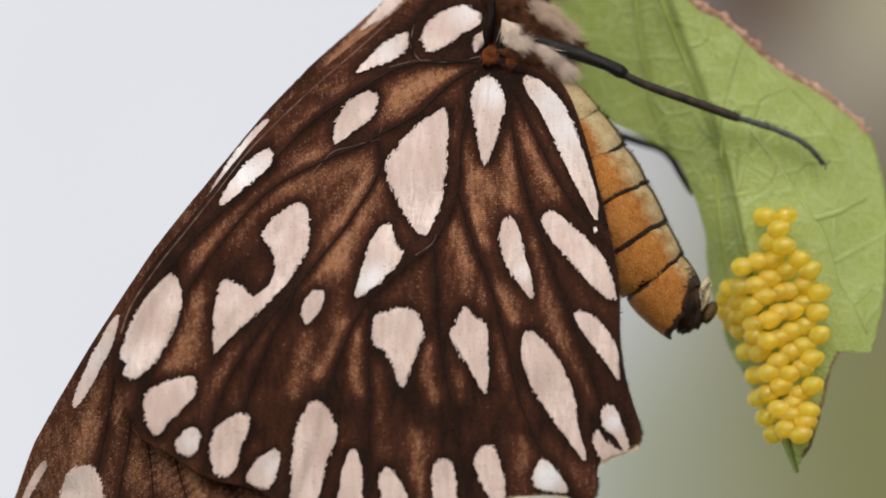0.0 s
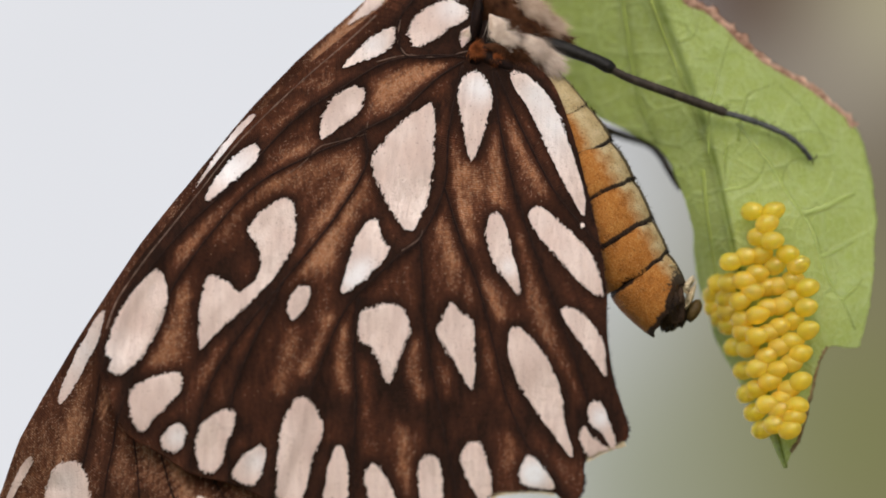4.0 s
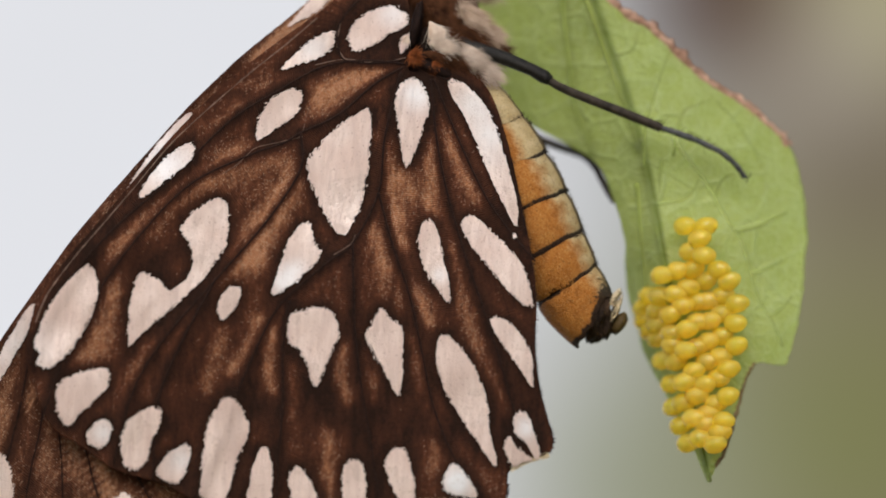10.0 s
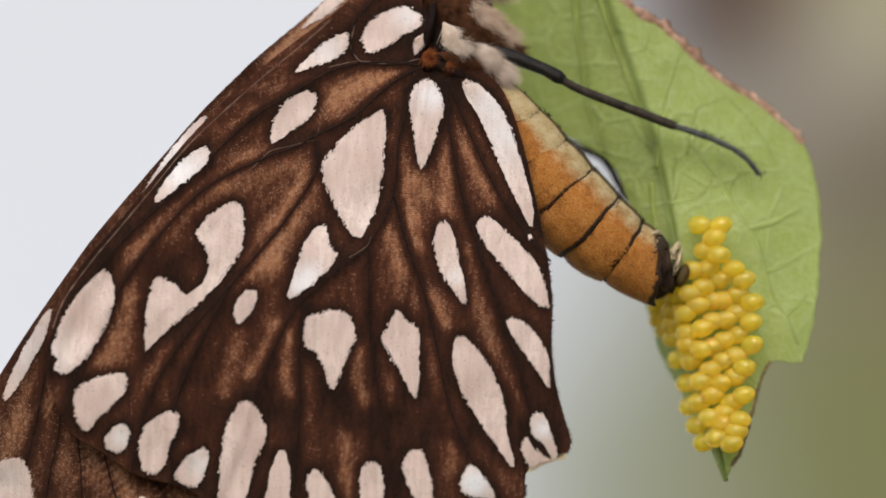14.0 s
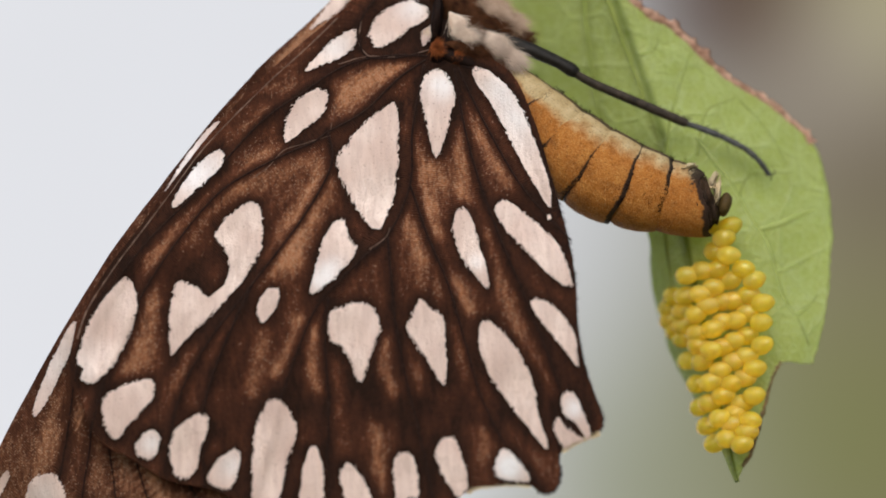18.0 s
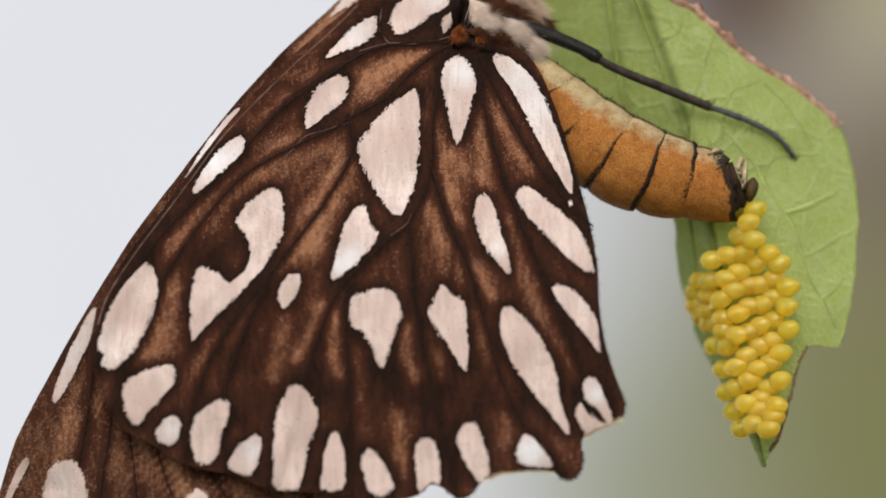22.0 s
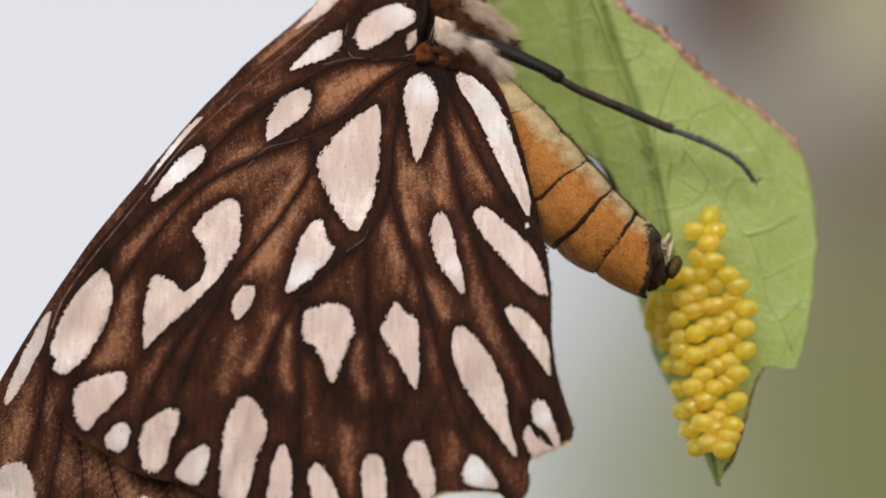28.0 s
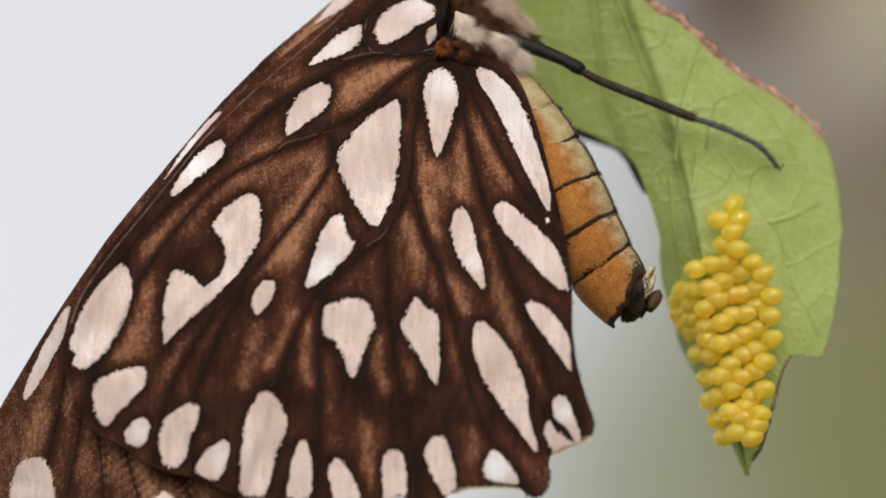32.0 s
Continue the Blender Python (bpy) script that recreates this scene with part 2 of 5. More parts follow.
def egg_material():
    m, n, l, p = material("egg_shell")
    info = n.new("ShaderNodeObjectInfo")
    o = coords(n)
    f = noise_of(n, l, o, 2200, 3)
    c = mixed(n, l, info.outputs["Random"], (1.0, 0.80, 0.13), (1.0, 0.85, 0.19))
    c = mixed(n, l, ramp(n, l, f, [(0.35, grey(0.25)), (0.65, grey(0))]), c, (1.0, 0.75, 0.10))
    l.new(c, p.inputs["Base Color"])
    p.inputs["Subsurface Weight"].default_value = 0.9
    p.inputs["Subsurface Radius"].default_value = (1.0, 0.8, 0.25)
    p.inputs["Subsurface Scale"].default_value = 0.0010
    p.inputs["Roughness"].default_value = 0.22
    p.inputs["Coat Weight"].default_value = 1.0
    p.inputs["Coat Roughness"].default_value = 0.04
    bump(n, l, p, f, 0.10, 0.00003)
    # the soft yolk lets the light through
    tr = n.new("ShaderNodeBsdfTranslucent")
    l.new(mixed(n, l, 0.6, c, (1.0, 0.86, 0.22)), tr.inputs["Color"])
    mx = n.new("ShaderNodeMixShader")
    mx.inputs[0].default_value = 0.66
    l.new(p.outputs[0], mx.inputs[1])
    l.new(tr.outputs[0], mx.inputs[2])
    l.new(mx.outputs[0], n["Material Output"].inputs["Surface"])
    return m


DARK_WING = wing_material("dark_brown_wing", (0.0235, 0.0118, 0.0078), (0.092, 0.0325, 0.0170), (0.43, 0.186, 0.090))
FORE_WING = wing_material("rust_brown_wing", (0.023, 0.0115, 0.0075), (0.080, 0.0300, 0.0165), (0.39, 0.18, 0.092))
PALE = spot_material()
VEIN = plain_material("wing_vein", (0.010, 0.0045, 0.003), (0.028, 0.013, 0.009), 6000, 0.6, gloss=0.1)
PALE_VEIN = plain_material("pale_vein", (0.06, 0.034, 0.024), (0.30, 0.20, 0.15), 2600, 0.5)
FUR_DARK = plain_material("dark_fur", (0.007, 0.0045, 0.004), (0.022, 0.011, 0.008), 4000, 0.7, gloss=0.1)
FUR_PALE = plain_material("pale_fur", (0.62, 0.48, 0.37), (0.88, 0.76, 0.65), 3000, 0.7)
FUR_TAN = plain_material("tan_fur", (0.36, 0.24, 0.155), (0.66, 0.52, 0.41), 1500, 0.75)
FUR_BAND = plain_material("band_fur", (0.52, 0.40, 0.31), (0.80, 0.68, 0.58), 1500, 0.75)
FUR_RUST = plain_material("rust_fur", (0.16, 0.042, 0.012), (0.36, 0.11, 0.03), 4000, 0.7)
LEG = plain_material("black_cuticle", (0.004, 0.0035, 0.003), (0.024, 0.021, 0.018), 4200, 0.42, 0.7, gloss=0.25)
SHIN = plain_material("brown_cuticle", (0.018, 0.014, 0.010), (0.075, 0.058, 0.044), 3600, 0.5, 0.7, gloss=0.25)
FOOT = plain_material("slate_cuticle", (0.045, 0.046, 0.048), (0.15, 0.154, 0.158), 4200, 0.5, 0.7, gloss=0.25)
GREY_LEG = plain_material("grey_cuticle", (0.028, 0.021, 0.018), (0.075, 0.058, 0.05), 5000, 0.6)
ABDOMEN = abdomen_material()
TIP_DARK = plain_material("dark_tip", (0.006, 0.004, 0.003), (0.06, 0.034, 0.018), 1500, 0.6, 0.7, 0.0001, 4)
CREAM = plain_material("cream_bristle", (0.50, 0.39, 0.22), (0.72, 0.62, 0.42), 4000, 0.6)
LEAF = leaf_material()
LEAF_VEIN = plain_material("leaf_vein", (0.30, 0.37, 0.09), (0.36, 0.43, 0.12), 1500, 0.85, gloss=0.0)
# darker greens for the shade in and beside the veins; also for soft veins
VEIN_SHADE = plain_material("vein_shade", (0.17, 0.225, 0.042), (0.22, 0.275, 0.06), 1500, 0.85, gloss=0.03)
VEIN_AND_SHADE = plain_material("vein_and_shade", (0.29, 0.37, 0.085), (0.35, 0.43, 0.12), 1500, 0.8, gloss=0.05)
SIDE_VEIN = plain_material("pale_side_vein", (0.35, 0.44, 0.14), (0.44, 0.53, 0.19), 2500, 0.7, gloss=0.05)
MARGIN = plain_material("withered_margin", (0.25, 0.115, 0.065), (0.88, 0.58, 0.43), 3300, 0.75, 0.9, 0.0001)
DRY = plain_material("dry_brown_edge", (0.12, 0.08, 0.035), (0.36, 0.27, 0.14), 2600, 0.75, 0.6, 0.0001)
EGG = egg_material()
SOIL = plain_material("grassy_soil", (0.05, 0.065, 0.02), (0.12, 0.115, 0.05), 9, 0.9, 0.6, 0.02, 5)


# ---- mesh helpers ----
def mesh_object(name, verts, faces, mat, parent=None, origin=None, label="", smooth=True):
    """One mesh object; verts are in the world, origin is its own origin, under a parent whose rest place is known."""
    at = Vector(origin) if origin is not None else Vector((0, 0, 0))
    me = bpy.data.meshes.new(name)
    me.from_pydata([tuple(Vector(v) - at) for v in verts], [], faces)
    me.materials.append(mat)
    if smooth:
        me.polygons.foreach_set("use_smooth", [True] * len(me.polygons))
    me.update()
    ob = new(name, me)
    if parent is not None:
        ob.parent = parent
        ob.location = at - REST[parent.name]
    else:
        ob.location = at
    REST[ob.name] = at
    if label:
        tagged(ob, label)
    return ob


REST = {}


def attribute(ob, name, values):
    a = ob.data.attributes.new(name, "FLOAT", "POINT")
    a.data.foreach_set("value", np.asarray(values, dtype=np.float32))


def smooth_line(points, steps=6, closed=False):
    """A Catmull-Rom line through the given rows."""
    p = np.array(points, float)
    n = len(p)
    out = []
    for i in range(n if closed else n - 1):
        if closed:
            a, b, c, d = p[i - 1], p[i], p[(i + 1) % n], p[(i + 2) % n]
        else:
            a, b, c, d = p[max(i - 1, 0)], p[i], p[i + 1], p[min(i + 2, n - 1)]
        for s in range(steps):
            t = s / steps
            out.append(0.5 * (2 * b + (c - a) * t + (2 * a - 5 * b + 4 * c - d) * t * t + (3 * b - a - 3 * c + d) * t ** 3))
    if not closed:
        out.append(p[-1])
    return np.array(out)


def tube(points, radii, sides=8):
    """A round limb along world points."""
    pts = [Vector(p) for p in points]
    verts, faces = [], []
    side = None
    for i, p in enumerate(pts):
        d = (pts[min(i + 1, len(pts) - 1)] - pts[max(i - 1, 0)]).normalized()
        if side is None:
            side = d.cross(Vector((0, 1, 0)) if abs(d.y) < 0.9 else Vector((1, 0, 0))).normalized()
        side = (side - d * side.dot(d)).normalized()
        up = d.cross(side)
        for k in range(sides):
            a = 2 * math.pi * k / sides
            verts.append(p + (side * math.cos(a) + up * math.sin(a)) * radii[i])
    for i in range(len(pts) - 1):
        for k in range(sides):
            q = i * sides
            faces.append((q + k, q + (k + 1) % sides, q + sides + (k + 1) % sides, q + sides + k))
    verts += [pts[0], pts[-1]]
    a, b, last = len(verts) - 2, len(verts) - 1, (len(pts) - 1) * sides
    for k in range(sides):
        faces.append((a, (k + 1) % sides, k))
        faces.append((b, last + k, last + (k + 1) % sides))
    return verts, faces


def plus(a, b):
    n = len(a[0])
    return list(a[0]) + list(b[0]), list(a[1]) + [tuple(i + n for i in f) for f in b[1]]


def hair(root, way, length, width):
    """A thin three-sided bristle."""
    way = Vector(way).normalized()
    s = way.cross(Vector((0.3, 0.9, 0.2))).normalized() * width
    t = way.cross(s).normalized() * width
    r = Vector(root)
    return [r + s, r - 0.5 * s + 0.87 * t, r - 0.5 * s - 0.87 * t, r + way * length], [(0, 1, 3), (1, 2, 3), (2, 0, 3)]


def segment_distance(u, v, line):
    best = np.full(np.shape(u), 1e9)
    for (a, b), (c, d) in zip(line[:-1], line[1:]):
        t = np.clip(((u - a) * (c - a) + (v - b) * (d - b)) / ((c - a) ** 2 + (d - b) ** 2 + 1e-9), 0, 1)
        best = np.minimum(best, np.hypot(u - a - t * (c - a), v - b - t * (d - b)))
    return best


def ripple(u, v, scale, seed):
    """Smooth value noise in numpy, 0 to 1."""
    g = np.random.RandomState(seed).rand(64, 64)
    x, y = np.asarray(u) / scale + 200, np.asarray(v) / scale + 200
    i, j = np.floor(x).astype(int), np.floor(y).astype(int)
    fx, fy = x - i, y - j
    fx, fy = fx * fx * (3 - 2 * fx), fy * fy * (3 - 2 * fy)
    i, j, i1, j1 = i % 64, j % 64, (i + 1) % 64, (j + 1) % 64
    return (g[i, j] * (1 - fx) + g[i1, j] * fx) * (1 - fy) + (g[i, j1] * (1 - fx) + g[i1, j1] * fx) * fy


# ---- ground and distance ----
# out of view; added to bounce light and close the place from below
ground_verts = [(-60, -60, 0), (60, -60, 0), (60, 60, 0), (-60, 60, 0)]
ground = tagged(mesh_object("ground", ground_verts, [(0, 1, 2, 3)], SOIL), "unseen grassy brown soil far below the leaf", "ground", kind="structure")


def backdrop_material():
    """Hazy daylight and far plants painted as a glow, wholly out of focus."""
    m, n, l, p = material("far_haze")
    o = coords(n)
    sep = n.new("ShaderNodeSeparateXYZ")
    l.new(o, sep.inputs[0])
    x, z = sep.outputs[0], sep.outputs[2]

    def blob(cx, cz, rx, rz):
        dx = maths(n, l, "DIVIDE", maths(n, l, "SUBTRACT", x, cx), rx)
        dz = maths(n, l, "DIVIDE", maths(n, l, "SUBTRACT", z, cz), rz)
        d = maths(n, l, "ADD", maths(n, l, "MULTIPLY", dx, dx), maths(n, l, "MULTIPLY", dz, dz))
        return maths(n, l, "POWER", 2.718, maths(n, l, "MULTIPLY", d, -1.0))

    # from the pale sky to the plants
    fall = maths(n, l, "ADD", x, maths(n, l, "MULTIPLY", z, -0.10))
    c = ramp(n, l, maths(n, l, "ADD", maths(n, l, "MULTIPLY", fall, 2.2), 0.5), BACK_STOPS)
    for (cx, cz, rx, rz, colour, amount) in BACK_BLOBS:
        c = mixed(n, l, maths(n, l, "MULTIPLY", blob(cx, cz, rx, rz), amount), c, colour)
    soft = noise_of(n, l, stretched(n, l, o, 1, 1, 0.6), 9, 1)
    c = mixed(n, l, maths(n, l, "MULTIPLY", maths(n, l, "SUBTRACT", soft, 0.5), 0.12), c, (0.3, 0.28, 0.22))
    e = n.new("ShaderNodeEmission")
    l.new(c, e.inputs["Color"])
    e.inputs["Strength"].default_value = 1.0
    l.new(e.outputs[0], n["Material Output"].inputs["Surface"])
    return m


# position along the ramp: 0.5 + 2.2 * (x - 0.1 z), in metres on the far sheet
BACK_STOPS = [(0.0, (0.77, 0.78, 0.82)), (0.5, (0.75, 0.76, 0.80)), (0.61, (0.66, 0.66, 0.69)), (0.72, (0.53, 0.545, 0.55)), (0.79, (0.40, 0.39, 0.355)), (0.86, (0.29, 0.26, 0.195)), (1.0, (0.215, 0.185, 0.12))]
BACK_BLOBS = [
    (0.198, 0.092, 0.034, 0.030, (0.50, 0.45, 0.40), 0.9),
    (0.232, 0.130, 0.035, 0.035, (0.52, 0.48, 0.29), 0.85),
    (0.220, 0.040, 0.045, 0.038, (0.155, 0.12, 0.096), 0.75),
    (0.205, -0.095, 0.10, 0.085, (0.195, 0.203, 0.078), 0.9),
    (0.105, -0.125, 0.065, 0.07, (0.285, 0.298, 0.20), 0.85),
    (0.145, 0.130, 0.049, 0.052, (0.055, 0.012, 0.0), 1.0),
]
FAR = 1.45
# wider than the view, so that its glow also lights the leaf from behind
bx, bz = 2.2, 1.5
cols = [(-bx + 2 * bx * i / 24) for i in range(25)]
back_verts = [(x, FAR - 1.0 * (x / bx) ** 2, z) for z in (0.0, HEIGHT + bz) for x in cols]
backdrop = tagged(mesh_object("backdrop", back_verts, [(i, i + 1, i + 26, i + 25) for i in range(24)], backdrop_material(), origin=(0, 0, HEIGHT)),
                  "glowing sheet of pale hazy daylight and blurred far greenery", "backdrop", kind="structure")

# ---- the leaf ----
LEAF_AT = plan(1300, 300, 4.0)
leaf = new("leaf")
leaf.location = LEAF_AT
REST["leaf"] = LEAF_AT
tagged(leaf, "light green leaf underside with a withered brown margin, hanging point down", "leaf")

LEFT_EDGE = smooth_line([(-140, 560), (-40, 640), (60, 820), (150, 985), (195, 1053), (218, 1085), (245, 1140), (272, 1188), (310, 1212), (370, 1236), (430, 1248), (500, 1254), (560, 1272), (625, 1294), (680, 1325), (750, 1362), (800, 1390), (838, 1408)], 8)
RIGHT_EDGE = smooth_line([(-140, 1112), (-60, 1172), (-3, 1223), (32, 1283), (76, 1332), (126, 1392), (152, 1440), (188, 1489), (226, 1532), (290, 1555), (370, 1567), (450, 1570), (530, 1563), (580, 1552), (616, 1541)], 8)
MIDRIB = smooth_line([(1120, -140), (1165, -30), (1200, 60), (1235, 150), (1263, 230), (1288, 320), (1312, 430), (1340, 550), (1372, 690), (1409, 836)], 8)
mid_u, mid_v = MIDRIB[:, 0], MIDRIB[:, 1]


def droop(u, v):
    """How far the lower corner of the blade hangs down."""
    k = np.clip((np.asarray(u, float) - 1488) / 50.0, 0, 1)
    return v + 8 * k * k * (3 - 2 * k) * np.exp(-((np.asarray(v, float) - 616) / 40.0) ** 2)


def leaf_depth(u, v):
    m = np.interp(v, mid_v, mid_u)
    d = (np.asarray(u, float) - m)
    left = np.clip(-d / 75.0, 0, 6)
    # the half beyond the midrib is folded steeply back
    y = 2.8 - 0.07 * np.exp(-(d / 14.0) ** 2) + (1.5 + 2.3 * np.clip((np.asarray(v, float) - 320) / 240.0, 0, 1)) * left ** 1.1 / (1 + 0.12 * left) + 0.6 * np.clip(d / 200.0, 0, 2) ** 2
    y = y + 0.26 * (ripple(u, v, 80, 3) - 0.5) + 0.06 * (ripple(u, v, 26, 4) - 0.5) - 0.11 * (np.asarray(v, float) - 300) / 43.58
    return y


rows_v = np.unique(np.r_[np.linspace(-140, 610, 190), np.linspace(610, 632, 26), np.linspace(630, 837, 60)])
right_of = np.where(rows_v <= 616, np.interp(rows_v, RIGHT_EDGE[:, 0], RIGHT_EDGE[:, 1]), 0)
lower_v = np.array([616, 617.5, 619, 622, 627, 650, 690, 740, 785, 815, 838.0])
lower_u = np.array([1540, 1526, 1503, 1488, 1481, 1470, 1462, 1451, 1435, 1420, 1411.0])
right_of = np.where(rows_v > 616, np.interp(rows_v, lower_v, lower_u), right_of)
right_of = right_of + 3.0 * (ripple(rows_v, rows_v * 0, 9, 7) - 0.5) + 5.0 * (ripple(rows_v, rows_v * 0, 33, 8) - 0.5)
left_of = np.interp(rows_v, LEFT_EDGE[:, 0], LEFT_EDGE[:, 1]) + 4.0 * (ripple(rows_v, rows_v * 0, 30, 9) - 0.5)
ACROSS = 90
lv, lf = [], []
for v, a, b in zip(rows_v, left_of, right_of):
    us = np.linspace(a, max(b, a + 2), ACROSS)
    for u, y in zip(us, leaf_depth(us, np.full(ACROSS, v))):
        lv.append(plan(u, float(droop(u, v)), y))
for i in range(len(rows_v) - 1):
    for k in range(ACROSS - 1):
        q = i * ACROSS + k
        lf.append((q, q + 1, q + ACROSS + 1, q + ACROSS))
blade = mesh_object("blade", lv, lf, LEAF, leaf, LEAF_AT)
# the blade: darker olive along the midrib, painted shade in the groove beside it
blade_rib_and_shade = []
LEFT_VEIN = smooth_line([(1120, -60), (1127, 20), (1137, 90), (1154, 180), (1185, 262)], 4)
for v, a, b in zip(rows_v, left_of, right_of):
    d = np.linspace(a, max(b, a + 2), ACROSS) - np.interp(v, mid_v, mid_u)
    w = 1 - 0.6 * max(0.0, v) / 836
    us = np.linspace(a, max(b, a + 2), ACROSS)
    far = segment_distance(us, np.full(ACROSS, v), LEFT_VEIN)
    blade_rib_and_shade += list(0.35 * np.exp(-((d + 5 * w) / (7.0 * w)) ** 2) + 0.9 * np.exp(-((d - 7 * w) / (5.5 * w)) ** 2) + 0.45 * np.exp(-(far / 7.0) ** 2))
attribute(blade, "rib_and_shade", blade_rib_and_shade)
thick = blade.modifiers.new("thickness", "SOLIDIFY")
thick.thickness, thick.offset = 0.00018, 1.0


def leaf_vein(name, line, r0, r1, mat, proud=0.05):
    line = smooth_line(line, 7)
    k = np.linspace(0, 1, len(line))
    pts = [plan(u, v, float(leaf_depth(u, v)) - proud) for u, v in line]
    return mesh_object(name, *tube(pts, [(r0 + (r1 - r0) * s) * UNIT for s in k], 8), mat, leaf, LEAF_AT)


tagged(leaf_vein("midrib", [(u - 5 * (1 - 0.9 * max(0, v) / 836), v) for u, v in MIDRIB[:-6:6]], 7.6, 1.6, LEAF_VEIN, -0.13), "olive green midrib")
# sunk veins: the shade in their grooves is drawn as darker green
for line in ([(1222, 84), (1250, 74), (1257, 40)], [(1276, 285), (1276, 220), (1283, 180), (1297, 130), (1309, 90), (1322, 60)],
             [(1328, 260), (1334, 215), (1346, 178), (1372, 166), (1402, 155)], [(1408, 345), (1406, 322), (1420, 296), (1450, 292)],
             [(1352, 215), (1378, 230), (1384, 262)], [(1308, 262), (1304, 300), (1306, 338)]):
    leaf_vein("vein_shade", line, 3.2, 1.8, VEIN_AND_SHADE, -0.045)
# raised pale veins, each with its shaded side painted as a darker strip
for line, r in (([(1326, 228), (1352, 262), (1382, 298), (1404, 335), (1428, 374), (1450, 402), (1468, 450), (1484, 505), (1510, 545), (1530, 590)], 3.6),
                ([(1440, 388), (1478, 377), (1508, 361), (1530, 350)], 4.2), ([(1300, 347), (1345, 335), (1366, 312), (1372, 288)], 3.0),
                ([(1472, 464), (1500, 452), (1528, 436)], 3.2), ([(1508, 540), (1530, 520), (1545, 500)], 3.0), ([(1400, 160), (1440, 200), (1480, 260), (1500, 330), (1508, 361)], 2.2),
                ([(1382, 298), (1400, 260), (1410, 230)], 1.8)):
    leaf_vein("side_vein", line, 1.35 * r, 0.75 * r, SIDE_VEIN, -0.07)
    leaf_vein("vein_shade", [(u + 1.0 * r, v + 0.6 * r) for u, v in line], 0.7 * r, 0.5 * r, VEIN_AND_SHADE, -0.03)
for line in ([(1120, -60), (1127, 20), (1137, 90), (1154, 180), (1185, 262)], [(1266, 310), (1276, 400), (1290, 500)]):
    leaf_vein("side_vein", line, 6.5, 3.6, VEIN_AND_SHADE, -0.08)

rng = random.Random(5)


def margin_strip(name, edge, lo, hi, mat, width, rough, label):
    """A crumbled, slightly thickened band along the blade's edge."""
    vs = np.arange(lo, hi, 2.0)
    us = np.interp(vs, edge[:, 0], edge[:, 1]) + 5.0 * (ripple(vs, vs * 0, 33, 8) - 0.5) + 3.0 * (ripple(vs, vs * 0, 9, 7) - 0.5)
    slope = np.gradient(us, vs)
    verts, faces, n = [], [], 6
    for u, v, g in zip(us, vs, slope):
        nu, nv = 1 / math.hypot(1, g), -g / math.hypot(1, g)
        w = width * (0.45 + 1.1 * float(ripple(v, 0.0, 14, 11))) + rng.uniform(0, rough)
        tooth = 10 * max(0.0, float(ripple(v, 0.0, 6, 77)) - 0.74) / 0.26 if width > 6 else 0.0
        for k, (across, lift) in enumerate(((-1, -0.01), (-0.6, 0.03), (-0.2, 0.05), (0.2, 0.04), (0.5, 0.0), (0.35, -0.1))):
            off = across * w + (rng.uniform(-rough, rough) if k in (0, 4) else 0) + (tooth if k == 4 else 0)
            y = float(leaf_depth(u - 4, v)) - lift * (0.6 + 0.8 * rng.random())
            verts.append(plan(u + nu * off, float(droop(u, v)) + nv * off, y))
    for i in range(len(vs) - 1):
        faces += [(i * n + k, i * n + k + 1, (i + 1) * n + k + 1, (i + 1) * n + k) for k in range(n - 1)]
    return mesh_object(name, verts, faces, mat, leaf, LEAF_AT, label)


margin_strip("withered_rim", RIGHT_EDGE, -130, 235, MARGIN, 8.5, 2.2, "crumbled reddish brown withered rim")
margin_strip("thin_rim", RIGHT_EDGE, 235, 615, SIDE_VEIN, 1.3, 0.7, "thin pale green rim")
lower_edge = np.stack([lower_v, lower_u], 1)
margin_strip("dry_rim", lower_edge, 624, 812, DRY, 2.7, 1.2, "dry dark brown rim")
# short pale down on the blade
down = ([], [])
for k in range(500):
    v = rng.uniform(0, 600)
    m = float(np.interp(v, mid_v, mid_u))
    u = rng.uniform(m - 10, float(np.interp(v, RIGHT_EDGE[:, 0], RIGHT_EDGE[:, 1])) - 4)
    down = plus(down, hair(plan(u, v, float(leaf_depth(u, v))), (rng.uniform(-1, 1), -0.7, rng.uniform(-1, 0.3)), rng.uniform(3, 8) * UNIT, 0.35 * UNIT))
mesh_object("down", *down, SIDE_VEIN, leaf, LEAF_AT, "short pale down")["kind"] = "stuff"

# ---- the eggs, glued on the leaf ----
EGGS_AT = plan(1300, 300, 4.0)
egg_cluster = new("egg_cluster")
egg_cluster.location = EGGS_AT
REST["egg_cluster"] = EGGS_AT
tagged(egg_cluster, "cluster of shiny yellow butterfly eggs glued on the leaf", "eggs")


